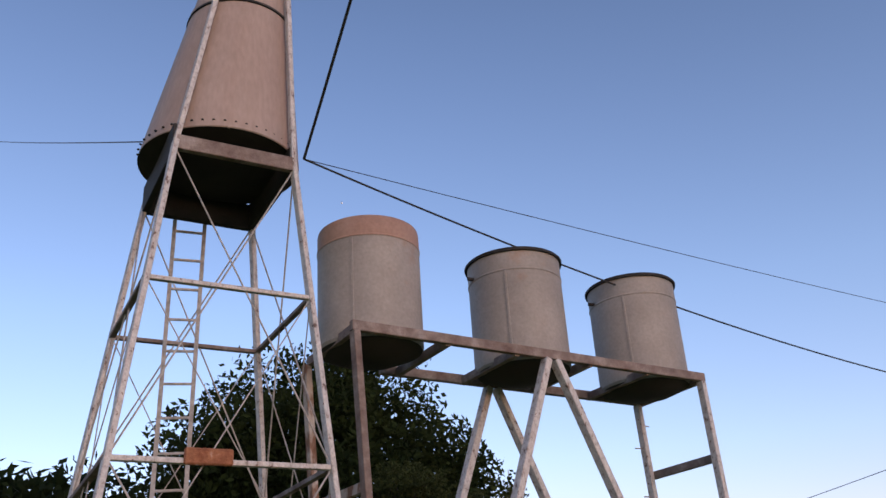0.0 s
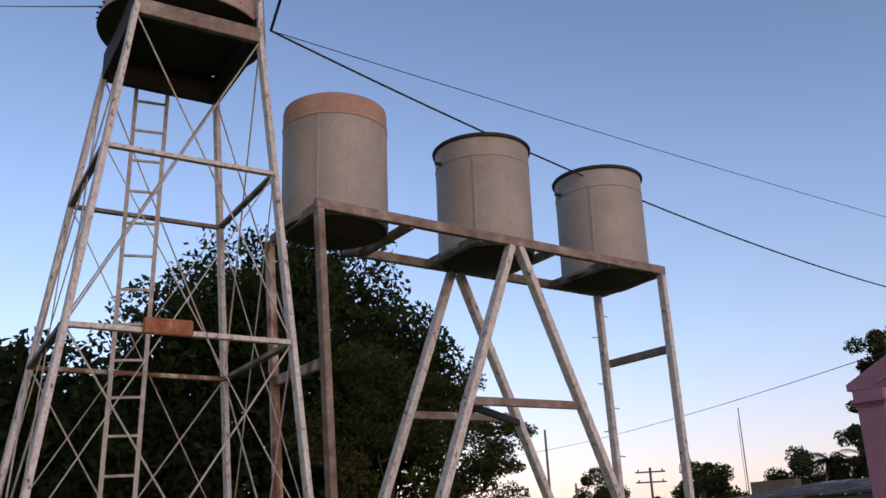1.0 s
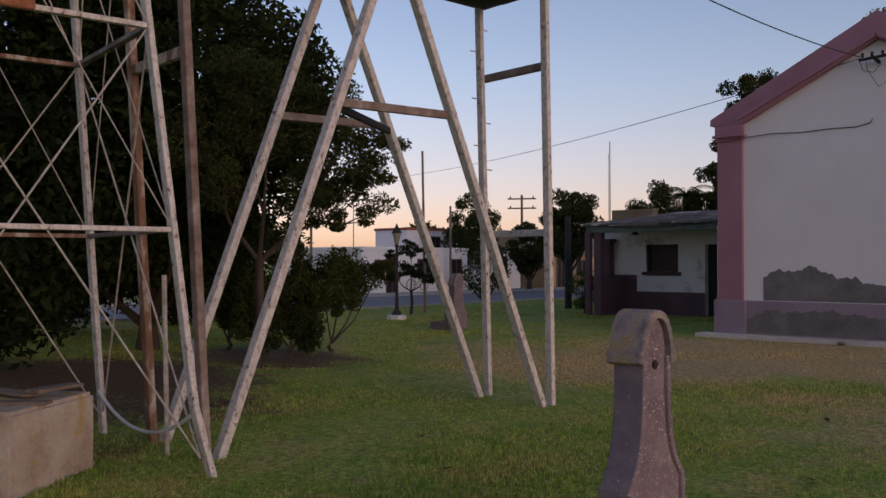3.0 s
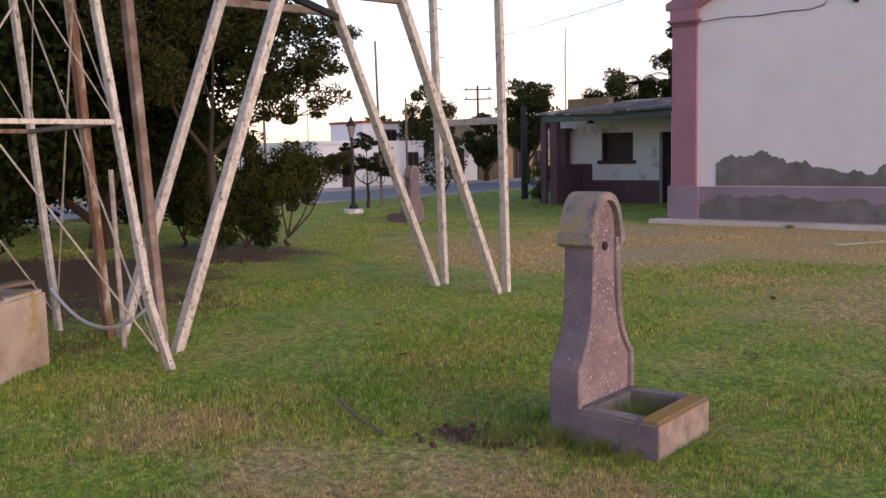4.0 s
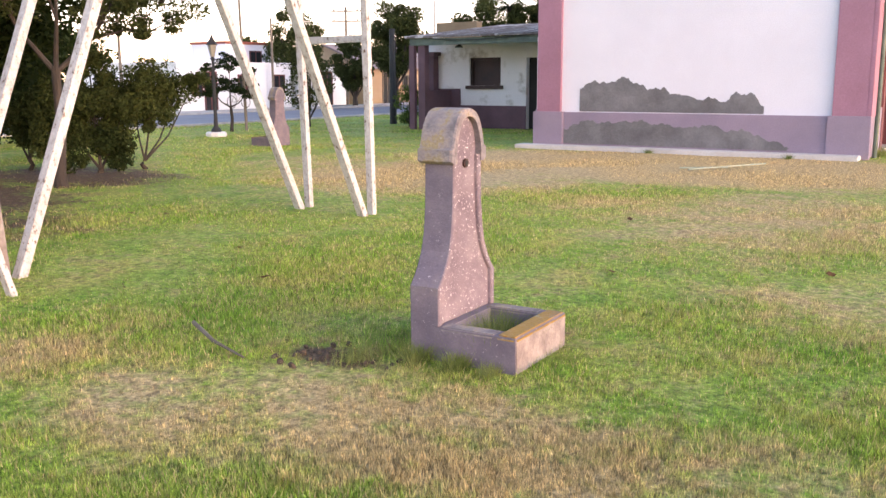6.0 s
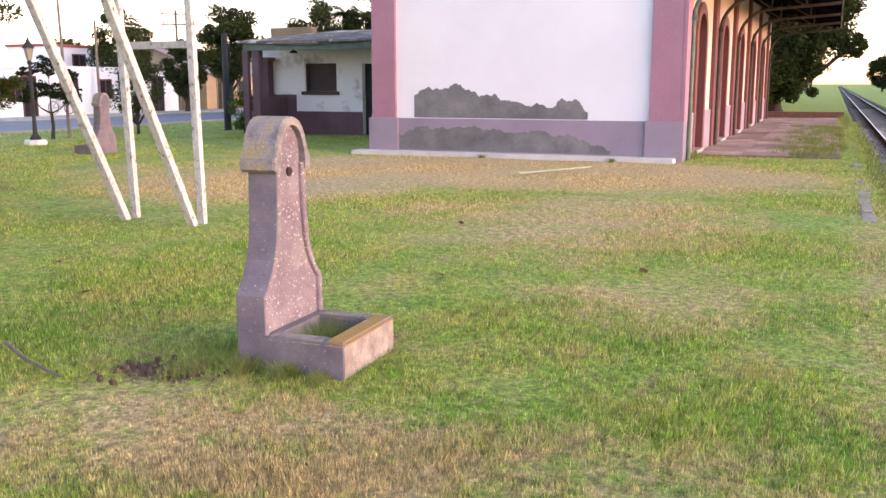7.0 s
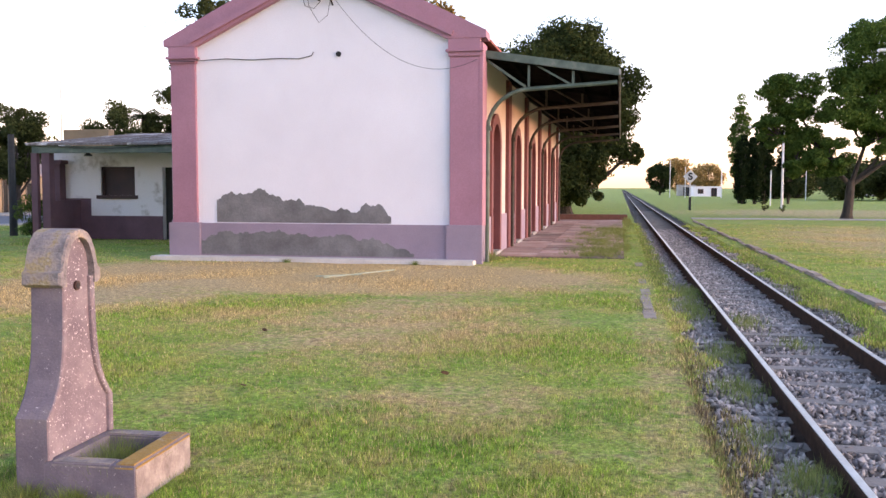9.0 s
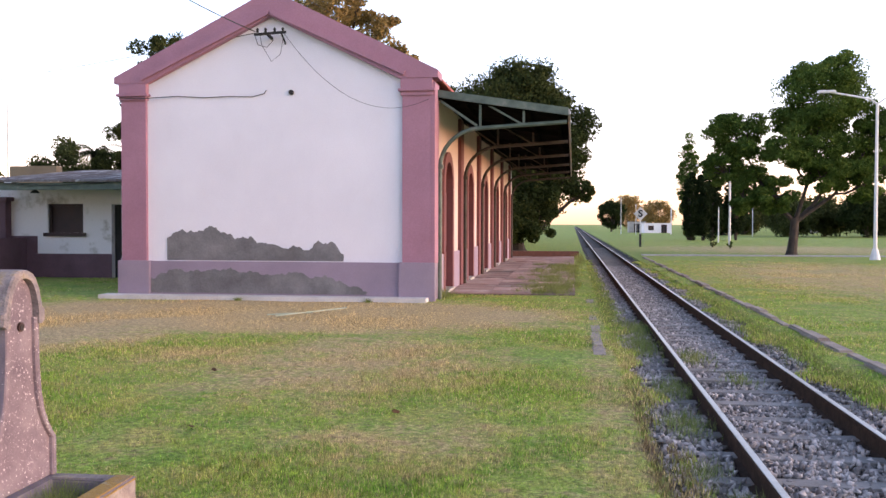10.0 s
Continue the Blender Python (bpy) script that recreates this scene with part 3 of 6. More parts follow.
def lawn_grass(count, r0, r1, a0, a1, seed):
    """Blades over a fan of the lawn, thinning out with distance; angles in degrees to the left of the track."""
    rng = np.random.default_rng(seed)
    r = r0 * (r1 / r0) ** (rng.uniform(0, 1, count) ** 0.9)
    a = np.radians(rng.uniform(a0, a1, count))
    x, y = -r * np.sin(a), r * np.cos(a)
    keep = clear_of_things(x, y)
    bare = np.zeros(count)
    for (cx, cy), (rx, ry), w in SOIL_SPOTS:
        bare = np.maximum(bare, w * (1.15 - np.hypot((x - cx) / rx, (y - cy) / ry)))
    keep &= rng.uniform(0, 1, count) > bare * 1.4
    keep &= ~((np.abs(x - 0.35 - 0.1 * np.sin(y * 1.3)) < 0.16) & (np.sin(y * 2.1) + np.sin(y * 3.7 + 1) > 0.3) & (rng.uniform(0, 1, count) < 0.45))
    x, y, r = x[keep], y[keep], r[keep]
    n = len(x)
    h = 0.021 * rng.uniform(0.4, 1.6, n)
    h *= 1 + 0.4 * np.sin(x * 1.7 + 1.3 * np.sin(y * 0.9)) * np.sin(y * 1.3 + np.sin(x * 1.1)) + 0.25 * np.sin(x * 5.1 + np.sin(y * 4.3)) * np.sin(y * 4.7)
    tussock = np.sin(x * 13 + 2.1 * np.sin(y * 7.3)) * np.sin(y * 11 + 1.9 * np.sin(x * 8.7)) + 0.7 * np.sin(x * 29 + 2 * np.sin(y * 17)) * np.sin(y * 31 + 2 * np.sin(x * 19))
    h *= 1 + 0.3 * np.clip(tussock, -1.2, 1.5)
    dry = np.zeros(n)
    for (cx, cy), (rx, ry), w in DRY_SPOTS:
        dry = np.maximum(dry, w * np.clip(1.2 - np.hypot((x - cx) / rx, (y - cy) / ry), 0, 1))
    h *= 1 - 0.3 * np.clip(dry, 0, 1)
    h *= 1 + 1.0 * np.exp(-(((x + 2.85) / 0.7) ** 2 + ((y - 4.15) / 0.4) ** 2))
    h *= 1 + 0.25 * np.exp(-(((x - 0.66) / 0.12) ** 2)) + 0.35 * np.exp(-(((x - 3.1) / 0.2) ** 2))
    w = 0.0062 * (1 + r / 8) * rng.uniform(0.7, 1.3, n)
    return blades("lawn_blades", x, y, h, w, rng, "short patchy green and straw-coloured lawn grass")


def tufts(spots, seed, label):
    """Taller weeds: (x, y, spread, count, height)."""
    rng = np.random.default_rng(seed)
    xs, ys, hs = [], [], []
    for x, y, s, c, h in spots:
        xs.append(x + min(s * 0.5, 0.11) * rng.normal(size=c))
        ys.append(y + s * rng.normal(size=c))
        hs.append(h * rng.uniform(0.3, 1.2, c))
    x, y, h = (np.concatenate(q) for q in (xs, ys, hs))
    return blades("weed_tufts", x, y, h, np.clip(0.0008 * np.hypot(x, y), 0.003, 0.012) * rng.uniform(0.7, 1.4, len(x)), rng, label, WEED)


# ---- main building: the station ----
BX0, BX1, BY0, BY1, EAVE, RIDGE, BXM = -9.87, -2.98, 19.0, 44.5, 4.62, 6.5, -6.45
station = thing("station_building", ((BX0 + BX1) / 2, 30, 0), "white railway station with pink pilasters and a mauve plinth", "building")
gab = [(BX0, 0), (BX1, 0), (BX1, EAVE), (BXM, RIDGE - 0.35), (BX0, EAVE)]
part("gable_wall", prism(gab, BY0, BY0 + 0.35, lambda u, v, d: (u, d, v)), WHITE, station, "smooth white plaster gable wall")
part("gable_wall", prism(gab, BY1 - 0.35, BY1, lambda u, v, d: (u, d, v)), WHITE, station)
part("side_wall", box(BX0, BX0 + 0.35, BY0 + 0.35, BY1 - 0.35, 0, EAVE), WHITE, station)
# the track side wall, with arched doorways through it
DOORS = [21.5 + 4.65 * k for k in range(5)]
DW, DSPRING = 0.62, 2.62


def arch(c, w, spring, rise, n=12, base=0.0):
    return [(c - w, base), (c - w, spring)] + [(c - w * math.cos(math.pi * k / n), spring + rise * math.sin(math.pi * k / n)) for k in range(1, n)] + [(c + w, spring), (c + w, base)]


edges = [BY0 + 0.35] + [e for c in DOORS for e in (c - DW, c + DW)] + [BY1 - 0.35]
for a, b in zip(edges[::2], edges[1::2]):
    part("front_wall", box(BX1 - 0.35, BX1, a, b, 0, EAVE), CREAM, station, "cream plaster wall between the doorways")
for c in DOORS:
    o = arch(c, DW, DSPRING, 0.5)[1:-1]
    part("front_wall", prism(o + [(c + DW, EAVE), (c - DW, EAVE)], BX1 - 0.35, BX1, lambda u, v, d: (d, u, v)), CREAM, station, "cream plaster wall over a doorway")
edges = [BY0 + 0.3] + [e for c in DOORS for e in (c - DW - 0.27, c + DW + 0.27)] + [BY1]
for a, b in zip(edges[::2], edges[1::2]):
    part("front_plinth", box(BX1, BX1 + 0.05, a, b, 0, 0.95, 0.01), MAUVE, station, "mauve painted plinth")
for k, c in enumerate(DOORS):
    o, i = arch(c, DW + 0.25, DSPRING, 0.73), arch(c, DW - 0.012, DSPRING, 0.488)
    bm = bmesh.new()
    n = len(o)
    for d0, d1 in ((BX1 - 0.112, BX1 + 0.06),):
        for a in range(n - 1):
            q = [bm.verts.new((d, u, v)) for d in (d0, d1) for u, v in (o[a], o[a + 1], i[a + 1], i[a])]
            bm.faces.new(q[4:])
            bm.faces.new((q[0], q[1], q[5], q[4]))
            bm.faces.new((q[2], q[3], q[7], q[6]))
    bmesh.ops.recalc_face_normals(bm, faces=bm.faces)
    part("door_surround", bm, DARKPINK, station, "dark pink arched door surround")
    dr = part("door", prism(arch(c, DW - 0.005, DSPRING, 0.49, base=0.1), BX1 - 0.17, BX1 - 0.11, lambda u, v, d: (d, u, v)), MAROON, station, "closed maroon double door")
    for s in (-0.31, 0.31):
        for z0, z1 in ((0.25, 0.95), (1.1, 2.4)):
            part("door_panel", box(BX1 - 0.11, BX1 - 0.085, c + s - 0.22, c + s + 0.22, z0, z1, 0.01), MAROON, dr)
    part("door_step", box(BX1 - 0.3, BX1 + 0.12, c - DW, c + DW, 0.0, 0.1, 0.01), CONCRETE, station)
for k in range(6):
    y = 23.85 + 4.65 * (k - 1)
    if k:
        part("pilaster", box(BX1, BX1 + 0.09, y - 0.3, y + 0.3, 0.0, EAVE - 0.25, 0.01), DARKPINK, station, "dark pink wall pilaster")
# gable pilasters, plinth, capitals and coping
for x0, x1 in ((BX0 - 0.02, BX0 + 0.56), (BX1 - 0.6, BX1 + 0.02)):
    part("corner_pilaster", box(x0, x1, BY0 - 0.09, BY0 + 0.02, 0.8, 4.36, 0.008), PINK, station, "pink corner pilaster")
    part("plinth_block", box(x0 - 0.07, x1 + 0.09, BY0 - 0.16, BY0 + 0.02, 0.0, 0.82, 0.012), MAUVE, station)
    part("capital", slab(slab(box(x0 - 0.03, x1 + 0.03, BY0 - 0.13, BY0 + 0.02, 4.33, 4.42, 0.012), x0 - 0.08, x1 + 0.08, BY0 - 0.18, BY0 + 0.02, 4.42, 4.48, 0.012), x0 - 0.03, x1 + 0.03, BY0 - 0.14, BY0 + 0.02, 4.48, 4.70, 0.008), PINK, station, "moulded pink capital")
# the corner return along the track side
part("corner_pilaster", box(BX1 + 0.02, BX1 + 0.1, BY0 - 0.09, BY0 + 0.5, 0.8, EAVE, 0.008), PINK, station)
part("plinth_band", box(BX0 + 0.63, BX1 - 0.67, BY0 - 0.1, BY0 + 0.02, 0.0, 0.81, 0.01), MAUVE, station, "mauve painted plinth")


def raking(z_in, proud, back=0.45):
    """The sloped coping along both sides of the gable."""
    o = [(BX0 - 0.15, 4.70), (BX0 - 0.15, 4.84), (BXM, RIDGE + 0.14), (BX1 + 0.17, 4.86), (BX1 + 0.17, 4.70)]
    i = [(BX1 - 0.66, 4.70), (BXM, RIDGE - z_in), (BX0 + 0.62, 4.70)]
    bm = bmesh.new()
    for ring in ((o[0], o[1], o[2], i[1], i[2]), (o[2], o[3], o[4], i[0], i[1])):
        f = [bm.verts.new((u, BY0 - proud, v)) for u, v in ring]
        g = [bm.verts.new((u, BY0 + back, v)) for u, v in ring]
        bm.faces.new(f)
        bm.faces.new(g[::-1])
        for k in range(5):
            bm.faces.new((f[k], g[k], g[(k + 1) % 5], f[(k + 1) % 5]))
    bmesh.ops.remove_doubles(bm, verts=bm.verts, dist=0.001)
    bmesh.ops.recalc_face_normals(bm, faces=bm.faces)
    return bm


part("coping", raking(0.42, 0.15), PINK, station, "pink raking gable coping")
for a, b in (((BX0 + 0.50, 4.80), (BXM, RIDGE - 0.33)), ((BXM, RIDGE - 0.33), (BX1 - 0.53, 4.80))):
    bm = bar(bmesh.new(), (a[0], BY0 - 0.17, a[1]), (b[0], BY0 - 0.17, b[1]), 0.10, 0.09, up=(0, 1, 0))
    part("moulding", bm, PINK, station, "pink moulding under the coping")
for s, e in ((BX0 - 0.2, BX0), (BX1 + 0.2, BX1)):
    zz = EAVE + 0.06
    q = prism([(s, zz), (BXM, RIDGE - 0.12), (BXM, RIDGE - 0.06), (s, zz + 0.06)], BY0 + 0.45, BY1 + 0.1, lambda u, v, d: (u, d, v))
    part("roof", q, ROOFRED, station, "weathered red roof slope")


# bare cement patches with a ragged top edge, a thin skin over the paint
def patch(x0, x1, z0, tops, seed, y=BY0, t=0.012):
    n = 220
    o = [(x0, z0)]
    for k in range(n + 1):
        u = k / n * (len(tops) - 1)
        i = min(int(u), len(tops) - 2)
        s = u - i
        s = s * s * (3 - 2 * s)
        ragged = sum(noise.noise((k * f, seed * 3.7, f)) * w for f, w in ((0.09, 0.05), (0.23, 0.045), (0.61, 0.03)))
        o.append((x0 + (x1 - x0) * k / n + 0.02 * noise.noise((k * 0.4, seed, 9)), tops[i] * (1 - s) + tops[i + 1] * s + ragged))
    for k in range(1, 8):
        o.append((x1 + 0.04 * noise.noise((k * 0.7, seed, 2)), o[-1][1] * (1 - k / 8) + z0 * k / 8))
    o.append((x1, z0))
    return prism(o, y - t, y + 0.01, lambda u, v, d: (u, d, v))


part("cement_patch", patch(-8.87, -4.87, 0.83, [1.33, 1.47, 1.45, 1.47, 1.57, 1.42, 1.33, 1.32, 1.24, 1.18, 1.12, 1.14, 1.06, 1.22, 1.22, 0.98], 4), CEMENT, station, "ragged patch of bare grey cement")
part("cement_patch", patch(-9.2, -4.35, 0.12, [0.45, 0.57, 0.6, 0.6, 0.58, 0.62, 0.62, 0.6, 0.58, 0.52, 0.56, 0.55, 0.48, 0.5, 0.42, 0.3, 0.2], 8, BY0 - 0.1), CEMENT, station, "ragged patch of bare grey cement")
part("apron", box(BX0 - 0.35, BX1 - 0.02, BY0 - 0.55, BY0 - 0.1, -0.1, 0.09, 0.012), PALECONCRETE, station, "pale concrete apron at the wall foot")
part("vent", lathe([(0.045, 0), (0.055, 0.0), (0.055, 0.05), (0.04, 0.05)], (0, 0, 0), 14), DARKMETAL, station).matrix_basis = pose(-6.02, BY0 + 0.005, 4.46, 90, 0, 0)

# insulator bracket and wires on the gable
br = thing("insulator_bracket", (-6.45, 18.9, 5.6), "dark iron wire bracket with porcelain insulators on the gable", "bracket")
bm = bar(bmesh.new(), (-6.75, 18.72, 5.66), (-6.05, 18.72, 5.70), 0.05)
bar(bm, (-6.45, 19.0, 5.62), (-6.45, 18.70, 5.66), 0.05)
bar(bm, (-6.15, 19.0, 5.5), (-6.15, 18.72, 5.68), 0.03)
part("crossarm", bm, DARKMETAL, br)
for x in (-6.68, -6.5, -6.3, -6.12):
    part("insulator", lathe([(0.012, 0), (0.035, 0.01), (0.02, 0.04), (0.035, 0.06), (0.015, 0.1)], (x, 18.72, 5.70), 10), DARKMETAL, br)
KNOT = (-7.06, 3.36, 6.55)


def cable(name, pts, r, label):
    return tagged(smooth(part(name, tube(pts, r, 6), WIRE)), label, "cable")


cable("wall_cable", [(-9.95, 18.78, 4.38), (-9.3, 18.85, 4.37), (-8.6, 18.97, 4.42), (-8.0, 18.98, 4.38), (-7.4, 18.98, 4.40), (-6.9, 18.98, 4.38), (-6.63, 18.98, 4.44), (-6.58, 18.98, 4.52)], 0.009, "thin cable sagging along the gable wall")
cable("wall_cable", sag((-6.1, 18.72, 5.68), (-3.0, 18.84, 4.25), 0.72), 0.005, "thin cable looped from the bracket to the pilaster")
cable("loop_cable", [(-6.62, 18.7, 5.68), (-6.6, 18.75, 5.45), (-6.4, 18.8, 5.1), (-6.2, 18.8, 5.25), (-6.12, 18.75, 5.6)], 0.006, "slack cable loop under the bracket")
cable("loop_cable", [(-6.74, 18.7, 5.66), (-6.68, 18.75, 5.45), (-6.5, 18.8, 5.4), (-6.35, 18.78, 5.55)], 0.007, "slack cable loop under the bracket")
cable("overhead_cable", sag(KNOT, (-6.72, 18.7, 5.72), 0.42, 40), 0.0105, "black twisted service cable from the water tower to the station")
cable("overhead_wire", sag(KNOT, (-6.4, 24.0, 7.25), 0.1, 40), 0.0045, "thin wire from the water tower over the station")
cable("overhead_cable", sag(KNOT, (0.35, 1.3, 9.1), 0.1, 30), 0.014, "black service cable rising from the water tower")
cable("overhead_wire", sag((-6.72, 18.7, 5.69), (-46, 40, 7.2), 0.5, 30), 0.009, "thin wire from the station to the street")
cable("overhead_wire", sag((-8.42, 2.45, 7.2), (-22.0, 2.75, 14.6), 0.03, 20), 0.008, "thin wire leading off the water tower")

# ---- platform canopy and pavement ----
canopy = thing("platform_canopy", (-1.5, 32, 0), "green iron platform canopy on curved brackets", "canopy")
CY0, CY1 = 19.35, 44.6
part("canopy_roof", prism([(BX1, 4.46), (-0.12, 4.02), (-0.12, 4.06), (BX1, 4.50)], CY0, CY1, lambda u, v, d: (u, d, v)), UNDERSIDE, canopy, "sloping sheet iron canopy roof, near-black for its underside shade")
part("canopy_fascia", prism([(BX1, 4.36), (-0.10, 3.92), (-0.10, 4.08), (BX1, 4.52)], CY0 - 0.04, CY0, lambda u, v, d: (u, d, v)), GREENIRON, canopy, "green end board")
part("canopy_gutter", box(-0.12, -0.07, CY0 - 0.05, CY1, 3.93, 4.05, 0.012), PALEIRON, canopy, "worn pale sheet iron gutter")
for x in (-2.4, -1.7, -1.0, -0.35):
    z = 4.46 - 0.44 * (x - BX1) / 2.86
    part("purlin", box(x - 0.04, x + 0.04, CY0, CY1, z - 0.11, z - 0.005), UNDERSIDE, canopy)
for k in range(6):
    y = 19.45 + 4.65 * k
    x0 = BX1 + 0.13
    # brackets past the first are darker: canopy shade put into their colour
    iron = SHADERUST if k else GREENIRON
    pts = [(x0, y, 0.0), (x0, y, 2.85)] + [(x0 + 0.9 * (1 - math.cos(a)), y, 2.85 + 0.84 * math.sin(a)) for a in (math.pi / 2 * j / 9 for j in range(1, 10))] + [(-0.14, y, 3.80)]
    bk = smooth(part("bracket", tube(pts, 0.045, 10), iron, canopy, "curved rusty iron pipe bracket, darkened for canopy shade" if k else "curved green iron pipe bracket"))
    part("collar", box(x0 - 0.09, x0 + 0.07, y - 0.07, y + 0.07, 2.82, 2.92, 0.01), iron, bk)
    part("strut", bar(bmesh.new(), (-1.98, y, 3.72), (-1.98, y, 4.26), 0.05), iron, bk)
    part("strut", bar(bmesh.new(), (-1.05, y, 3.75), (-1.05, y, 4.12), 0.05), iron, bk)
    part("brace", bar(bmesh.new(), (-2.05, y, 3.74), (-2.9, y, 4.33), 0.05), iron, bk)
    part("brace", bar(bmesh.new(), (-1.1, y, 3.77), (-1.85, y, 4.2), 0.04), iron, bk)
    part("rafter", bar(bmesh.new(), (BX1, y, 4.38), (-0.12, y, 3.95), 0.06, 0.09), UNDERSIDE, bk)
platform = tagged(part("platform", box(-2.98, 0.06, 20.9, 45.0, -0.2, 0.02), SOILBED), "worn reddish platform paving", "platform", kind="structure")
tagged(part("platform_edge", box(-3.0, 0.3, 45.0, 45.5, -0.2, 0.3, 0.02), surface("brick_edge", [(0.3, (0.12, 0.05, 0.035)), (0.7, (0.2, 0.085, 0.06))], 6, 0.95)), "low dark red brick edge at the platform end", "wall", kind="structure")

# ---- railway ----
track = thing("railway_track", (1.75, 20, 0), "single metre-gauge railway track on grey concrete sleepers", "railway track")
RX = (1.22, 2.28)


def rail_section(x):
    head = [(-0.024, 0.066), (-0.024, 0.069), (-0.02, 0.071), (0.02, 0.071), (0.024, 0.069), (0.024, 0.066)]
    foot = [(-0.065, -0.115), (-0.065, -0.1), (-0.012, -0.08), (-0.012, 0.015), (-0.034, 0.03), (-0.034, 0.06), (-0.028, 0.066), (0.028, 0.066), (0.034, 0.06), (0.034, 0.03), (0.012, 0.015), (0.012, -0.08), (0.065, -0.1), (0.065, -0.115)]
    ys = (-15, 600)
    web = part("rail", prism([(x + u, v) for u, v in foot[::-1]], *ys, lambda u, v, d: (u, d, v)), RAILSIDE, track, "rust brown steel rail")
    part("rail_head", prism([(x + u, v) for u, v in head], *ys, lambda u, v, d: (u, d, v)), RAILTOP, web, "polished running surface")


for x in RX:
    rail_section(x)
tagged(part("ballast_bed", prism([(0.55, -0.2), (0.55, -0.06), (0.85, -0.10), (1.0, -0.12), (2.5, -0.12), (2.75, -0.10), (2.95, -0.03), (2.95, -0.2)], -15, 600, lambda u, v, d: (u, d, v)), BED), "dark gravel bed under the track, deepened for shade between stones", "ballast", kind="structure")
bm = bmesh.new()
slab(bm, -0.95, 0.95, -0.105, 0.105, -0.2, -0.084, 0.02)
for v in bm.verts:
    if abs(v.co.x) < 0.5:
        v.co.z -= 0.02
sl = part("sleeper", bm, SLEEPER, track)
for k in range(-30, 90):
    o = sl if k == -30 else new("sleeper", sl.data)
    o.parent = track
    o.matrix_parent_inverse = track.matrix_basis.inverted()
    o.location = (1.75 + random.uniform(-0.03, 0.03), 6.3 + 0.68 * k + random.uniform(-0.03, 0.03), random.uniform(-0.004, 0.006))
    o.rotation_euler = (0, 0, random.uniform(-0.02, 0.02))


def ballast(count, y0, y1, size, seed):
    """Loose angular stones, joined."""
    rng = np.random.default_rng(seed)
    octv = np.array([(1, 0, 0), (-1, 0, 0), (0, 1, 0), (0, -1, 0), (0, 0, 1), (0, 0, -1)], float)
    octf = np.array([(0, 2, 4), (2, 1, 4), (1, 3, 4), (3, 0, 4), (2, 0, 5), (1, 2, 5), (3, 1, 5), (0, 3, 5)])
    x = 0.62 + 2.4 * rng.beta(1.2, 1.35, count)
    y = y0 + (y1 - y0) * rng.uniform(0, 1, count) ** 1.2
    keep = np.ones(count, bool)
    for r in RX:
        keep &= np.abs(x - r) > 0.07
    x, y = x[keep], y[keep]
    n = len(x)
    s = size * rng.uniform(0.4, 1.5, (n, 3))
    q = rng.normal(size=(n, 3, 3))
    q, _ = np.linalg.qr(q)
    jit = octv[None] * rng.uniform(0.6, 1.25, (n, 6, 1)) + rng.uniform(-0.35, 0.35, (n, 6, 3))
    v = np.einsum("nij,nkj->nki", q, jit * s[:, None])
    z = -0.125 + rng.uniform(0, 0.035, n) + 0.012 * np.sin(y * 1.1) + np.where((x < 0.95) | (x > 2.6), 0.025, 0)
    z = np.where((np.abs(((y - 6.3 + 0.34) % 0.68) - 0.34) < 0.12) & (np.abs(x - 1.75) < 0.98) & (rng.uniform(0, 1, n) < 0.66), -0.25, z)
    v += np.stack([x, y, z], 1)[:, None]
    f = octf[None] + 6 * np.arange(n)[:, None, None]
    return raw("ballast_stones", v.reshape(-1, 3), f.reshape(-1, 3), STONE)


tagged(ballast(76000, -4.0, 38, 0.029, 5), "loose grey and mauve crushed stone ballast", "ballast", kind="stuff")
# kerbs along the old platform line and across the track
for k in range(24):
    y = 1.2 + 0.85 * k
    if k not in (3, 11, 12, 13, 14, 15, 17, 21):
        continue
    ob = part("kerb_stone", box(0.26 + 0.02 * math.sin(k * 3.1), 0.43 + 0.02 * math.sin(k * 1.3), y, y + 0.82, -0.2, 0.012 + 0.008 * math.sin(k * 2.1), 0.015), PATH_STONE)
    tagged(ob, "sunken pale concrete kerb stone in the grass", "kerb stone", "old platform kerb", "structure")
for k in range(40):
    y = 5 + 1.02 * k
    ob = part("kerb_stone", box(3.36 + 0.025 * math.sin(k * 2.3), 3.53 + 0.03 * math.sin(k * 1.1), y, y + (0.97 if k % 3 else 0.85), -0.2, 0.045 + 0.022 * math.sin(k * 1.7), 0.025), PATH_STONE)
    tagged(ob, "pale concrete kerb stone beside the track", "kerb stone", "kerb beyond the track", "structure")

# ---- water tower ----
TC, TTH = Vector((-7.786, 2.67, 0)), radians(82.02)


def tower_corner(k, z):
    """Corner k of the tapering four-legged frame at height z."""
    a, b = ((-1, -1), (1, -1), (1, 1), (-1, 1))[k]
    r = z / 6.52
    u = a * (1.273 + (0.567 - 1.273) * r) + 0.133 * r
    v = b * (1.176 + (0.672 - 1.176) * r) + 0.127 * r
    return TC + Vector((u * math.cos(TTH) - v * math.sin(TTH), u * math.sin(TTH) + v * math.cos(TTH), z))


tower = thing("water_tower", TC, "tall four-legged steel water tower with a conical tank, white flaking paint", "water tower")
TOPZ = 9.6
TX, TY = -7.9, 2.83


def upper_corner(k, z):
    """Above the beams the legs lean in more steeply, along the tank."""
    c, e = tower_corner(k, 6.52), Vector((TX, TY, 6.52))
    s = 1 - 0.165 * (z - 6.52)
    p = e + (c - e) * s + Vector((0.055, 0.07, 0)) * (z - 6.52)
    p.z = z
    return p


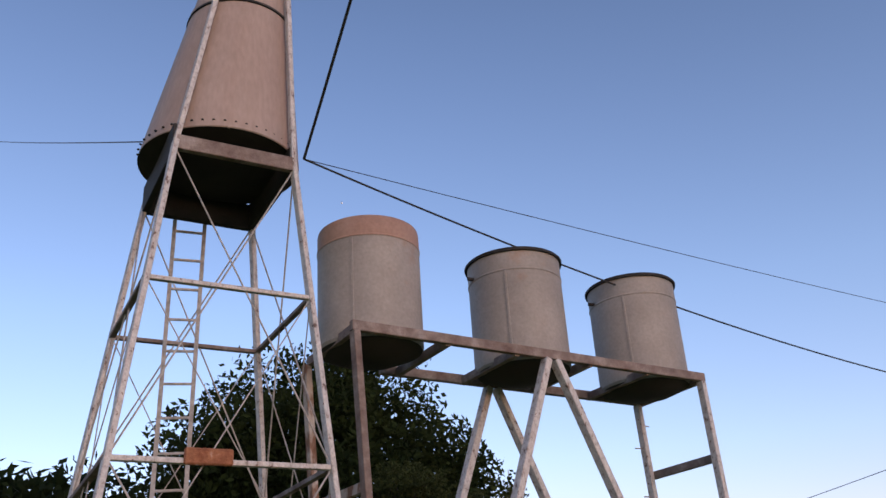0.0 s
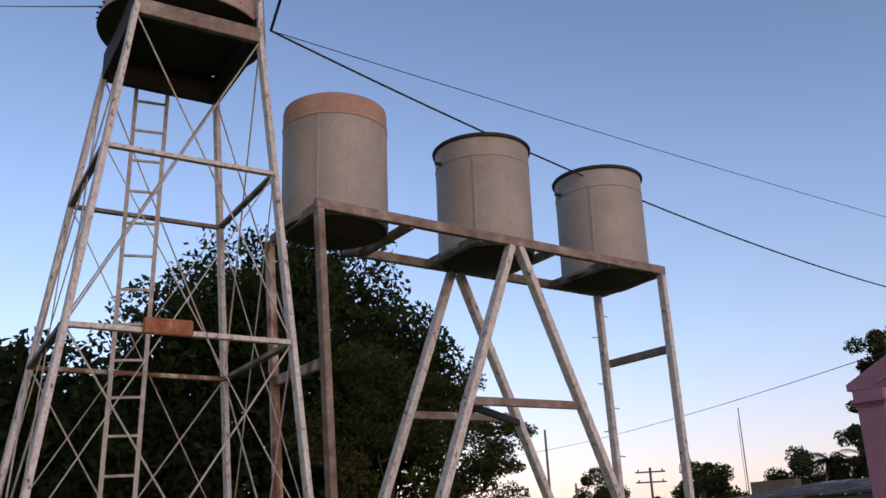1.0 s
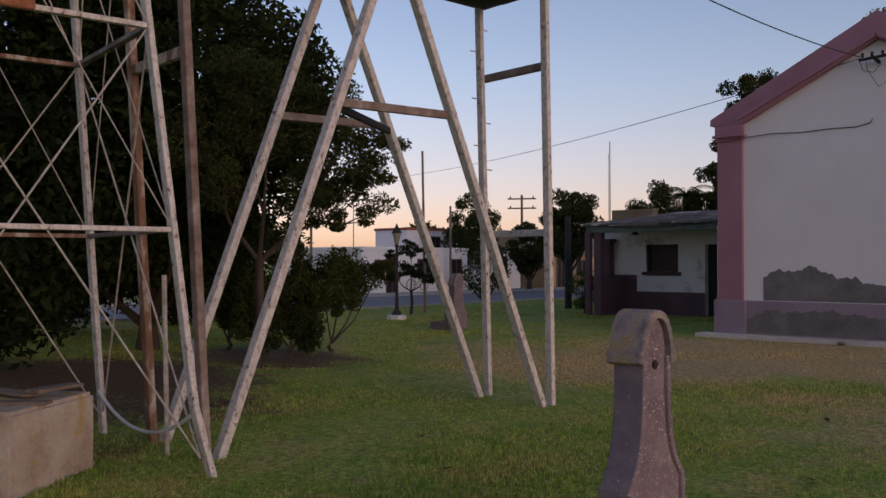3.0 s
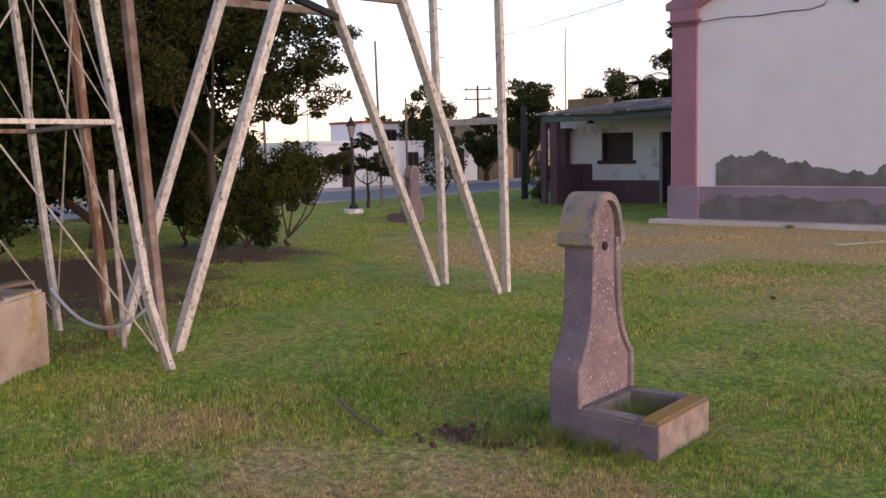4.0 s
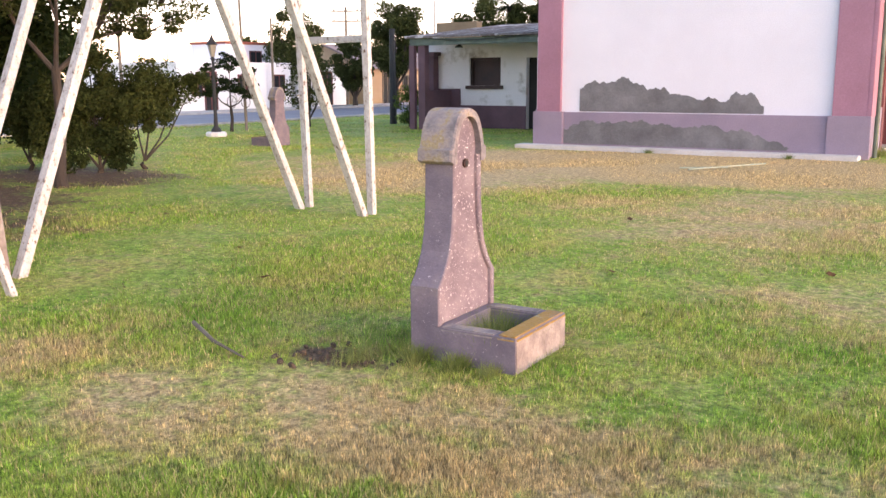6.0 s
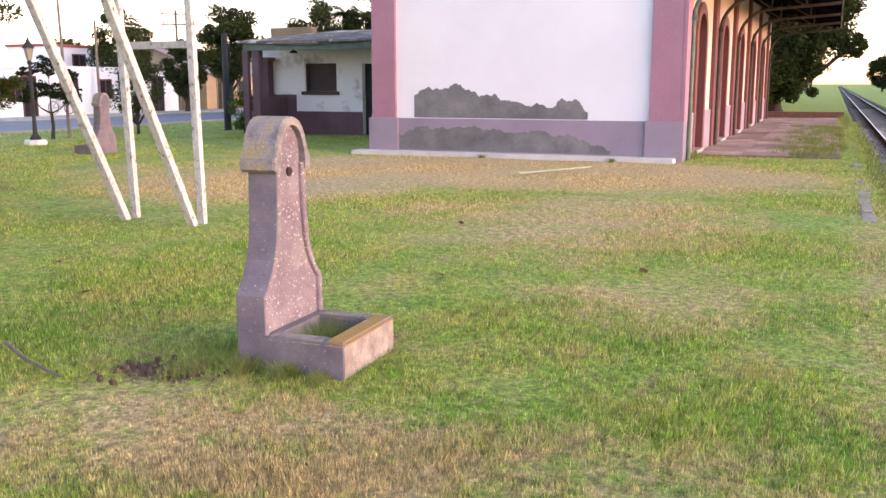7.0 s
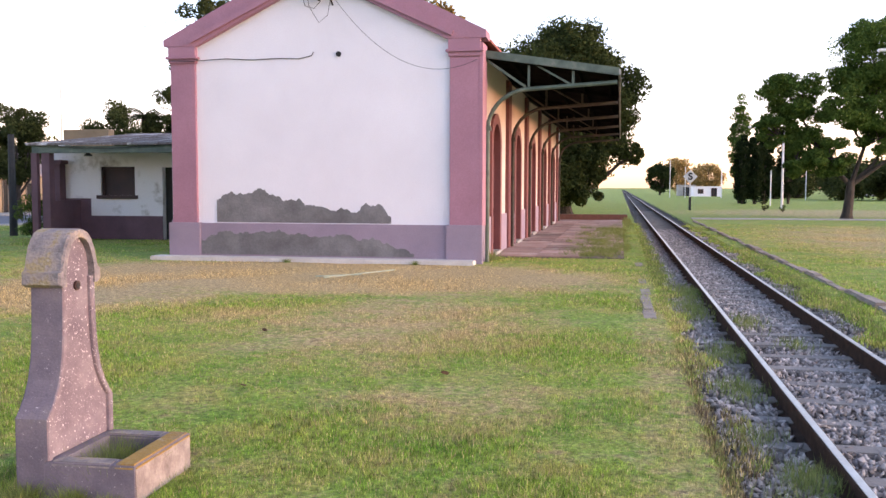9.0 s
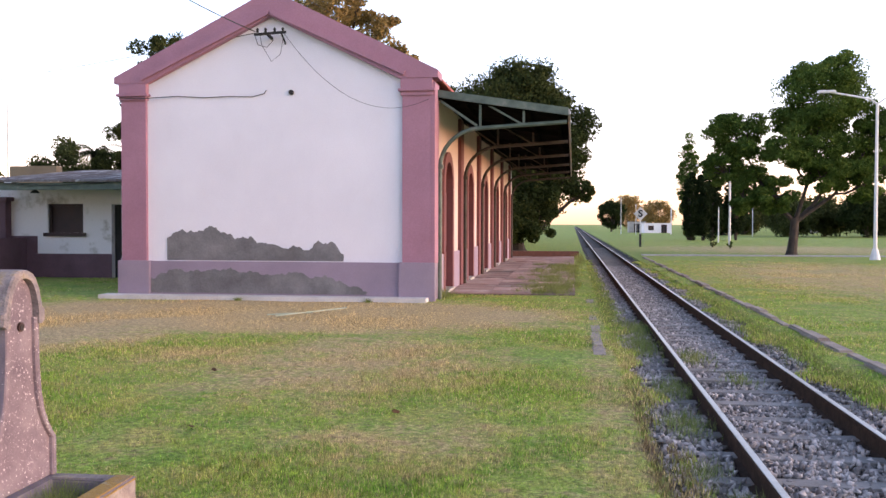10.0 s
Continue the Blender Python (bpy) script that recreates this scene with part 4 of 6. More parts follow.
for k in range(4):
    bm = bmesh.new()
    a = tower_corner(k, -0.1)
    if k == 1:
        a = tower_corner(k, 0.55)
        foot = tower_corner(k, 0) + Vector((0.02, 0.10, -0.1))
        bar(bm, foot, a, 0.085, 0.05, up=(0, 1, 0.3), bevel=0.006)
    mid = tower_corner(k, 6.52)
    bar(bm, a, mid, 0.085, 0.05, up=(0, 1, 0.3), bevel=0.006)
    bar(bm, mid, upper_corner(k, TOPZ), 0.075, 0.05, up=(0, 1, 0.3), bevel=0.006)
    part("leg", bm, STEEL, tower, "white flaking steel leg")
for z, w in ((5.06, 0.055), (3.507, 0.06), (1.912, 0.055)):
    for k in range(4):
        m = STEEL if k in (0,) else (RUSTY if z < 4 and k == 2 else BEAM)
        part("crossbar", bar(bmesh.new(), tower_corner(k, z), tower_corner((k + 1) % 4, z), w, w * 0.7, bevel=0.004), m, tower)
for k in range(4):
    if k == 0:
        part("top_beam", bar(bmesh.new(), tower_corner(k, 6.50), tower_corner(1, 6.50), 0.07, 0.15, bevel=0.006), BEAM, tower, "heavy beam under the tank")
    else:
        # back beams deep and near-black, standing for the shade below the tank
        part("top_beam", bar(bmesh.new(), tower_corner(k, 6.56), tower_corner((k + 1) % 4, 6.56), 0.07, 0.30, bevel=0.006), DARKMETAL, tower, "deep beam under the tank, darkened for shade")
for z0, z1, rod in ((0.15, 3.507, 0.0085), (1.912, 5.06, 0.006), (3.507, 6.45, 0.0085)):
    for k in range(4):
        for a, b in ((k, (k + 1) % 4), ((k + 1) % 4, k)):
            part("tie_rod", tube([tower_corner(a, z0), tower_corner(b, z1)], rod, 5), RODS, tower)
# conical tank between the legs
def cone_r(z):
    return 0.80 - 0.148 * (z - 6.72)


def leant(bm):
    for v in bm.verts:
        v.co.x += 0.055 * (v.co.z - 6.6)
        v.co.y += 0.07 * (v.co.z - 6.6)
    return bm


zb = 6.72
smooth(part("tank_shell", leant(lathe([(cone_r(zb) * 0.99, zb - 0.01), (cone_r(zb), zb), (cone_r(7.4), 7.4), (cone_r(8.42), 8.42), (cone_r(8.44) + 0.012, 8.43), (cone_r(8.5) + 0.012, 8.5), (cone_r(8.52), 8.51), (cone_r(TOPZ), TOPZ), (0.02, TOPZ + 0.25)], (TX, TY, 0), 64, False)), CONE, tower, "brown-grey painted conical steel tank"))
# the bottom's colour carries the shade it lies in
smooth(part("tank_bottom", lathe([(0.02, zb - 0.10), (0.5, zb - 0.07), (cone_r(zb) * 0.99, zb - 0.01)], (TX, TY, 0), 48, True, False), DARKMETAL, tower, "tank bottom, near-black for its shade"))
part("tank_seam", leant(bar(bmesh.new(), (TX + cone_r(6.7) * 0.995 * math.cos(-0.3), TY + cone_r(6.7) * 0.995 * math.sin(-0.3), 6.7), (TX + cone_r(9.5) * 0.995 * math.cos(-0.3), TY + cone_r(9.5) * 0.995 * math.sin(-0.3), 9.5), 0.02, 0.02)), CONE, tower)
part("tank_hoop", leant(lathe([(cone_r(8.40) + 0.004, 8.40), (cone_r(8.40) + 0.016, 8.405), (cone_r(8.44) + 0.016, 8.435), (cone_r(8.44) + 0.004, 8.44)], (TX, TY, 0), 64, False, False)), DARKMETAL, tower, "dark hoop round the tank")
# bolts along the lower rim
for k in range(26):
    a = -1.9 + 0.13 * k
    part("rivet", lathe([(0.014, 0), (0.012, 0.012)], (TX + (cone_r(6.75) + 0.0) * math.cos(a), TY + cone_r(6.78) * math.sin(a), 6.78), 6), DARKMETAL, tower)
# rusty plate on the front crossbar
a, b = tower_corner(0, 3.507), tower_corner(1, 3.507)
d = (b - a).normalized()
c = a.lerp(b, 0.415) + Vector((0.05, 0, 0.03))
part("rusty_sleeve", bar(bmesh.new(), c - d * 0.19, c + d * 0.19, 0.05, 0.13, bevel=0.012), surface("orange_rust", [(0.35, (0.22, 0.075, 0.035)), (0.6, (0.36, 0.15, 0.075)), (0.72, (0.5, 0.38, 0.3))], 14, 0.95, bump=0.8), tower, "orange rusted plate on the crossbar")
# ladder
ladder = thing("ladder", (-8.1, 2.6, 0.6), "narrow grey steel ladder from the well up to the tank", "ladder")
la, lb = (Vector((-8.0, 2.68, 0.6)), Vector((-8.62, 3.0, 6.45))), (Vector((-8.22, 2.47, 0.6)), Vector((-8.70, 2.70, 6.45)))
for p in (la, lb):
    part("rail", bar(bmesh.new(), *p, 0.04, 0.02, bevel=0.003), RODS, ladder)
for k in range(17):
    s = (k + 0.6) / 17
    part("rung", bar(bmesh.new(), la[0].lerp(la[1], s), lb[0].lerp(lb[1], s), 0.022, 0.022), RODS, ladder)

# well block and hose
well = thing("concrete_well", (-7.9, 2.6, 0), "square stained concrete well block with broken planks on top", "well")
WM = pose(-7.93, 2.62, 0, 0, 0, 35)
bm = slab(bmesh.new(), -0.66, 0.84, -0.75, 0.34, -0.1, 0.61, 0.03)
bm.transform(WM)
part("well_body", bm, surface("stained_well_cement", [(0.3, (0.26, 0.19, 0.14)), (0.52, (0.40, 0.33, 0.27)), (0.7, (0.46, 0.40, 0.34))], 3.0, 0.95, bump=0.5, spot=((0.36, 0.25, 0.05), 2.6, 0.54, 0.62)), well)
for k, (x, y, r, l) in enumerate(((0.6, -0.4, 10, 0.55), (0.3, 0.0, -25, 0.6), (-0.15, 0.05, 40, 0.4), (0.7, 0.0, 75, 0.45))):
    bm = slab(bmesh.new(), -l / 2, l / 2, -0.07, 0.07, 0.61 + 0.02 * k, 0.635 + 0.02 * k, 0.004)
    bm.transform(WM @ pose(x, y, 0, 0, 0, r))
    part("plank", bm, WOOD, well)
h0, h1 = tower_corner(2, 0.42), tower_corner(1, 0.5)
hose = part("hose", tube(sag(h0 + Vector((0.03, -0.03, 0)), h1, 0.26, 20), 0.016, 8), WHITEMETAL)
tagged(smooth(hose), "pale hose slung between two tower legs", "hose")
tagged(smooth(part("stub_pipe", tube([(-7.37, 3.99, -0.05), (-7.40, 3.97, 1.55)], 0.022, 8), RODS)), "thin grey standpipe beside the tower leg", "pipe")

# ---- tank stand ----
SC, STH = Vector((-7.312, 6.319, 0)), radians(85.88)
SH = 4.85


def st(u, v, z):
    """Stand place: u along its length, v across, z up."""
    return SC + Vector((u * math.cos(STH) - v * math.sin(STH), u * math.sin(STH) + v * math.cos(STH), z))


stand = thing("tank_stand", SC, "rusty steel tank stand with splayed legs and flaking white paint", "tank stand")
for v, vt in ((-0.513, -0.555), (0.513, 0.52)):
    back = v > 0
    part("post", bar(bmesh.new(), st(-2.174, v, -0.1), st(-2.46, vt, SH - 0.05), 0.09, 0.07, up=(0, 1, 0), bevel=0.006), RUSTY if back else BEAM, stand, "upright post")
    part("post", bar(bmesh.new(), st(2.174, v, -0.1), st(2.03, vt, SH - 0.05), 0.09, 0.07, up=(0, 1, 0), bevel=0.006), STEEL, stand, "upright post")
    part("raking_leg", bar(bmesh.new(), st(-2.10, v, -0.1), st(-0.235, vt, SH - 0.05), 0.10, 0.08, up=(0, 1, 0), bevel=0.006), STEEL, stand, "raking leg with flaking white paint")
    part("raking_leg", bar(bmesh.new(), st(2.06, v, -0.1), st(-0.13, vt, SH - 0.05), 0.10, 0.08, up=(0, 1, 0), bevel=0.006), STEEL, stand, "raking leg with flaking white paint")
    u0 = -2.5 if not back else -1.62
    part("long_beam", bar(bmesh.new(), st(u0, vt, SH), st(2.08, vt, SH), 0.07, 0.10, bevel=0.006), BEAM, stand, "long platform beam")
    part("spreader", bar(bmesh.new(), st(-0.90, v, 3.16), st(0.62, v, 3.19), 0.06, 0.08, bevel=0.004), BEAM, stand)
part("spreader", bar(bmesh.new(), st(-0.86, -0.52, 3.12), st(0.62, 0.52, 3.14), 0.05, 0.07, bevel=0.004), DARKMETAL, stand)
part("end_bar", bar(bmesh.new(), st(2.10, -0.53, 3.93), st(2.12, 0.52, 3.93), 0.06, 0.09, bevel=0.004), BEAM, stand)
part("end_bar", bar(bmesh.new(), st(2.13, -0.52, 2.0), st(2.14, 0.52, 2.0), 0.05, 0.08, bevel=0.004), STEEL, stand)
part("end_bar", bar(bmesh.new(), st(-2.38, -0.53, 3.4), st(-2.38, 0.52, 3.4), 0.06, 0.09, bevel=0.004), RUSTY, stand)
for u in (-2.46, -1.45, -0.62, 0.35, 1.2, 2.05):
    part("cross_beam", bar(bmesh.new(), st(u, -0.555, SH - 0.02), st(u + 0.03, 0.52, SH - 0.02), 0.06, 0.09, bevel=0.004), BEAM, stand)
for k in range(12):
    z = 4.55 - 0.29 * k
    s = 1 if k % 2 else -1
    part("step_peg", tube([st(2.05 + 0.028 * k / 2, 0.52, z), st(2.05 + 0.028 * k / 2 - 0.15 * s, 0.55, z)], 0.008, 5), RODS, stand)


def tank(u, h, rim, label, rusty):
    c = st(u, -0.02, SH + 0.05)
    t = thing("water_tank", c, label, "water tank", "tanks on the stand")
    r = 0.525
    hb = h * 0.8
    low = lathe([(r * 0.97, -0.09), (r, -0.06), (r, hb), (r + 0.006, hb + 0.004)], c, 56, False, False)
    up = lathe([(r + 0.006, hb + 0.004), (r + 0.008, hb + 0.015), (r, hb + 0.025), (r, h - 0.05), (r * 0.985, h - 0.012), (r * 0.95, h)] if not rim else [(r + 0.006, hb + 0.004), (r + 0.008, hb + 0.015), (r, hb + 0.025), (r + 0.004, h)], c, 56, False, not rim)
    smooth(part("shell", low, TANK, t))
    smooth(part("upper_shell", up, TANKRUST if rusty else TANK, t, "rust-washed upper band" if rusty else ""))
    # underside darkened for the shade beneath the tank
    smooth(part("underside", lathe([(0.02, -0.20), (r * 0.6, -0.17), (r * 0.97, -0.09)], c, 48, True, False), DARKMETAL, t, "tank underside, darkened for shade"))
    if rim:
        smooth(part("rim", lathe([(r + 0.004, h - 0.01), (r + 0.03, h - 0.01), (r + 0.034, h + 0.015), (r + 0.02, h + 0.03), (r - 0.03, h + 0.03), (r - 0.03, h - 0.02)], c, 56, False, False), DARKMETAL, t, "dark rolled rim"))
        smooth(part("lid", lathe([(r - 0.03, h), (0.02, h + 0.02)], c, 40, False, True), DARKMETAL, t))
    a = math.atan2(-0.2 - c.y, -0.25 - c.x) - (0.32 if not rim else 0.18)
    p = Vector((math.cos(a), math.sin(a), 0)) * (r + 0.004)
    part("seam", bar(bmesh.new(), c + p + Vector((0, 0, -0.05)), c + p + Vector((0, 0, hb)), 0.028, 0.014, up=p, bevel=0.003), TANK, t)
    if not rim:
        a2 = a - 0.03
        # pale disc: the bright sky behind the hole is painted on
        part("hole", lathe([(0.024, 0), (0.022, 0.006)], (0, 0, 0), 10), surface("painted_sky_gap", [(0.3, (0.8, 0.85, 0.9)), (0.7, (0.85, 0.88, 0.92))], 1, 0.9, bump=0), t).matrix_local = Matrix.Translation(c + Vector((math.cos(a2), math.sin(a2), 0)) * (r + 0.001) + Vector((0, 0, h - 0.16))) @ Matrix.Rotation(a2, 4, "Z") @ Matrix.Rotation(radians(90), 4, "Y")
    else:
        a3 = a - 0.85
        part("pipe_stub", tube([c + Vector((math.cos(a3), math.sin(a3), 0)) * (r - 0.02) + Vector((0, 0, h - 0.2)), c + Vector((math.cos(a3), math.sin(a3), 0)) * (r + 0.07) + Vector((0, 0, h - 0.2))], 0.022, 8), DARKMETAL, t)
    return t


tank(-2.01, 1.19, False, "grey-green steel water tank with a rust-washed top on the stand", True)
tank(-0.14, 1.16, True, "grey-green steel water tank with a dark rolled rim on the stand", False)
tank(1.66, 1.17, True, "grey-green steel water tank with a dark rim at the end", False)

# ---- drinking fountains ----


def fountain(m, label, material):
    t = thing("drinking_fountain", (0, 0, 0), label, "fountain", "drinking fountains")
    hw = [(0.325, 0.0), (0.325, 0.42), (0.288, 0.462), (0.246, 0.52), (0.206, 0.60), (0.18, 0.70), (0.165, 0.82), (0.158, 0.96), (0.155, 1.12), (0.155, 1.2)]
    crown = [(0.146, 1.245), (0.13, 1.285), (0.106, 1.322), (0.076, 1.348), (0.038, 1.362), (0.0, 1.366)]
    mirror = lambda half: half + [(-u, v) for u, v in reversed(half) if u > 0]
    world_of = lambda u, v, d: (d, u, v)
    bm = prism(mirror(hw + crown), -0.165, 0.0, world_of)
    bmesh.ops.bevel(bm, geom=[e for e in bm.edges if all(v.co.x < -0.1 for v in e.verts) and len(e.link_faces) == 2 and e.calc_face_angle(0) > 1.2], offset=0.012, segments=2, affect="EDGES")
    part("body", bm, material, t, "mauve painted masonry upright")
    # hood: a stepped band at the springing, then a steep arched top
    o = mirror([(0.172, 1.082), (0.2, 1.10), (0.2, 1.163), (0.178, 1.172), (0.158, 1.24), (0.141, 1.29), (0.113, 1.335), (0.082, 1.366), (0.04, 1.382), (0.0, 1.387)])
    i = mirror([(0.135, 1.085), (0.135, 1.10), (0.135, 1.163), (0.132, 1.178), (0.123, 1.215), (0.107, 1.26), (0.085, 1.298), (0.06, 1.323), (0.03, 1.336), (0.0, 1.34)])
    hood = bmesh.new()
    rows = [[hood.verts.new((d, u, v)) for u, v in ring] for d, ring in ((-0.18, i), (-0.18, o), (0.026, o), (0.038, [(u * 0.965, v - 0.006 * (v > 1.2)) for u, v in o]), (0.038, i), (0.0, i))]
    for p, q in zip(rows, rows[1:]):
        for k in range(len(p) - 1):
            hood.faces.new((p[k], p[k + 1], q[k + 1], q[k]))
    for k in (0, -1):
        hood.faces.new([r[k] for r in rows])
    bmesh.ops.recalc_face_normals(hood, faces=hood.faces)
    part("hood", hood, FOUNTTOP, t, "arched hood crusted with lichen")
    part("back_panel", prism(i, -0.178, -0.14, world_of), material, t)
    # raised edge along the front, flush with the sides
    pts = [(0.325, 0.205)] + hw[1:-1]
    for s in (-1, 1):
        e = bmesh.new()
        rows = [[e.verts.new((d, s * (w - c), z)) for w, z in pts] for d, c in ((0.0, 0.0), (0.021, 0.0), (0.028, 0.007), (0.028, 0.034), (0.022, 0.042), (0.0, 0.046))]
        for p, q in zip(rows, rows[1:]):
            for k in range(len(p) - 1):
                e.faces.new((p[k], p[k + 1], q[k + 1], q[k]))
        for k in (0, -1):
            e.faces.new([r[k] for r in rows])
        bmesh.ops.recalc_face_normals(e, faces=e.faces)
        rim = smooth(part("edge_moulding", e, FACE, t, "pale flaking raised edge"))
        rim.data.materials.append(material)
        for p in rim.data.polygons:
            p.material_index = 1 if p.normal.y * s > 0.3 and p.center.x < 0.02 else 0
    f = prism([(w - 0.045, z) for w, z in pts] + [(0.118 * math.cos(a), 1.18 + 0.155 * math.sin(a)) for a in (math.pi * k / 14 for k in range(0, 15))] + [(-w + 0.045, z) for w, z in reversed(pts)], 0.0, 0.006, world_of)
    part("face", f, FACE, t, "flaking pink front face")
    sp = part("spout", tube([(-0.02, 0, 1.08), (0.018, 0, 1.078)], 0.026, 12), DARKMAROON, t, "rusty spout stub")
    # near-black disc painted for the shaded bore; the stub is solid
    part("spout_mouth", tube([(0.017, 0, 1.078), (0.0205, 0, 1.078)], 0.017, 10), DARKMETAL, sp)
    # basin
    b = bmesh.new()
    for q in ((0.0, 0.495, -0.324, -0.215), (0.0, 0.495, 0.215, 0.324), (0.38, 0.495, -0.215, 0.215), (0.0, 0.06, -0.215, 0.215)):
        slab(b, q[0], q[1], q[2], q[3], -0.1, 0.2)
    bmesh.ops.remove_doubles(b, verts=b.verts, dist=0.001)
    bs = part("basin", b, material, t, "low rectangular basin")
    part("basin_front", box(0.485, 0.5, -0.322, 0.322, -0.1, 0.192, 0.006), PALEEND, bs, "worn pale front of the basin")
    for q in ((0.028, 0.372, -0.3255, -0.214), (0.028, 0.372, 0.214, 0.3255)):
        part("basin_rim", box(q[0], q[1], q[2], q[3], 0.17, 0.206, 0.014), FOUNTTOP, bs, "grey side rim")
    part("basin_rim", box(0.374, 0.503, -0.3255, 0.3255, 0.168, 0.208, 0.016), LICHEN, bs, "front rim with orange lichen")
    t.matrix_basis = m
    return t


fo = fountain(pose(-2.94, 4.49, 0, 0, 0, 2), "mauve masonry drinking fountain with flaking paint and a lichen-covered basin", FOUNT)
copy_thing(fo, pose(-15.63, 16.4, 0, 0, 0, 182))

# ---- annex with porch ----
annex = thing("annex", (-14, 26, 0), "low stained outbuilding with a tin porch roof and plum dado", "building")
AY = 25.5
WX0, WX1, WZ0, WZ1 = -15.71, -14.57, 1.35, 2.22
for q in ((-17.3, WX0, 0, 2.75), (WX1, -13.66, 0, 2.75), (WX0, WX1, 0, WZ0), (WX0, WX1, WZ1, 2.75), (-13.66, -12.9, 2.2, 2.75), (-12.9, -9.9, 0, 2.75)):
    part("wall", box(q[0], q[1], AY, AY + 0.25, q[2], q[3]), DIRTYWALL, annex, "stained whitewashed wall")
part("side_wall", box(-17.3, -17.05, AY + 0.25, 30, 0, 2.9), DIRTYWALL, annex)
bm = box(-17.28, -16.05, AY - 0.015, AY, 0, 1.25)
slab(bm, -16.05, -13.66, AY - 0.015, AY, 0, 0.72)
part("dado", bm, PLUM, annex, "plum painted dado")
# panel coloured dark in place of the shaded room behind the window
win = part("window", box(WX0 + 0.08, WX1 - 0.08, AY + 0.12, AY + 0.15, WZ0, WZ1), DARKMAROON, annex, "dark maroon panel for the shaded window opening")
bm = bmesh.new()
for q in ((WX0, WX0 + 0.08, WZ0, WZ1), (WX1 - 0.08, WX1, WZ0, WZ1), (WX0, WX1, WZ1 - 0.08, WZ1)):
    slab(bm, q[0], q[1], AY + 0.06, AY + 0.13, q[2], q[3])
part("window_frame", bm, DARKMAROON, win)
part("window_sill", box(WX0 - 0.12, WX1 + 0.1, AY - 0.08, AY + 0.02, WZ0 - 0.11, WZ0, 0.01), DARKMAROON, win, "dark sill")
# near-black sheet fills the opening in place of its shaded inside
part("doorway", box(-13.66, -12.9, AY + 0.2, AY + 0.24, 0, 2.2), DARKMETAL, annex, "dark doorway")
part("annex_pier", box(-17.15, -16.9, AY - 0.3, AY, 0, 2.3, 0.01), PLUM, annex)
part("pier_cap", box(-17.25, -16.8, AY - 0.4, AY, 2.3, 2.42, 0.01), PLUM, annex)
part("porch_post", box(-16.62, -16.36, 23.9, 24.14, 0, 2.6, 0.01), PLUM, annex, "plum square porch post")
part("porch_pipe", box(-16.95, -16.75, 23.88, 24.02, 0, 2.6, 0.01), PLUM, annex, "dark porch post")
part("porch_wall", box(-16.6, -16.4, 24.14, AY, 0, 1.2), PLUM, annex)
part("porch_beam", box(-16.9, -10.0, 23.86, 23.98, 2.58, 2.78, 0.01), GREENIRON, annex, "green porch fascia beam")
part("porch_roof", prism([(23.75, 2.80), (30, 3.45), (30, 3.49), (23.75, 2.84)], -17.0, -9.95, lambda u, v, d: (d, u, v)), TIN, annex, "rusty corrugated tin roof")
bm = bmesh.new()
for k in range(58):
    x = -17.0 + 0.12 * k
    bar(bm, (x, 23.74, 2.848), (x, 29.9, 3.492), 0.05, 0.025)
part("corrugation", bm, TIN, annex)
part("parapet", box(-20.6, -18.75, 31.0, 31.4, 0, 3.74), surface("ochre_parapet", [(0.3, (0.20, 0.13, 0.075)), (0.7, (0.30, 0.2, 0.12))], 1.2), annex, "ochre parapet behind the roof")
part("porch_wire", tube([(-16.8, 23.8, 2.86), (-15.5, 23.78, 2.72), (-14.3, 23.78, 2.70), (-13, 23.8, 2.78), (-11, 23.8, 2.84)], 0.012, 5), WIRE, annex)
part("porch_lamp", lathe([(0.13, 0), (0.10, 0.05), (0.03, 0.1), (0.02, 0.2)], (-15.3, 24.2, 2.5), 14), BLACKIRON, annex, "small dark lamp shade")
part("white_panel", box(-10.25, -9.95, 19.6, 19.66, 0.85, 2.5), WHITE, annex)
part("white_panel_foot", box(-10.27, -9.95, 19.58, 19.68, 0.0, 0.85), MAUVE, annex)

# ---- street lamps, posts, sign ----
lamp = thing("garden_lamp", (-19.66, 18.26, 0), "black iron garden lamp post on a white concrete base", "lamp post")
part("base", lathe([(0.29, -0.05), (0.29, 0.1), (0.25, 0.13)], (-19.66, 18.26, 0), 10), WHITEMETAL, lamp, "white painted concrete base")
smooth(part("post", lathe([(0.15, 0.13), (0.13, 0.2), (0.065, 0.28), (0.05, 0.6), (0.038, 2.1), (0.07, 2.14), (0.04, 2.2)], (-19.66, 18.26, 0), 14), BLACKIRON, lamp))
part("lantern", lathe([(0.06, 2.2), (0.13, 2.52)], (-19.66, 18.26, 0), 6), surface("milky_pane", [(0.3, (0.28, 0.25, 0.2)), (0.7, (0.36, 0.32, 0.26))], 3, 0.25, bump=0), lamp, "six-sided lantern with pale panes")
part("lantern_roof", lathe([(0.165, 2.52), (0.14, 2.56), (0.05, 2.7), (0.015, 2.8)], (-19.66, 18.26, 0), 6), BLACKIRON, lamp)


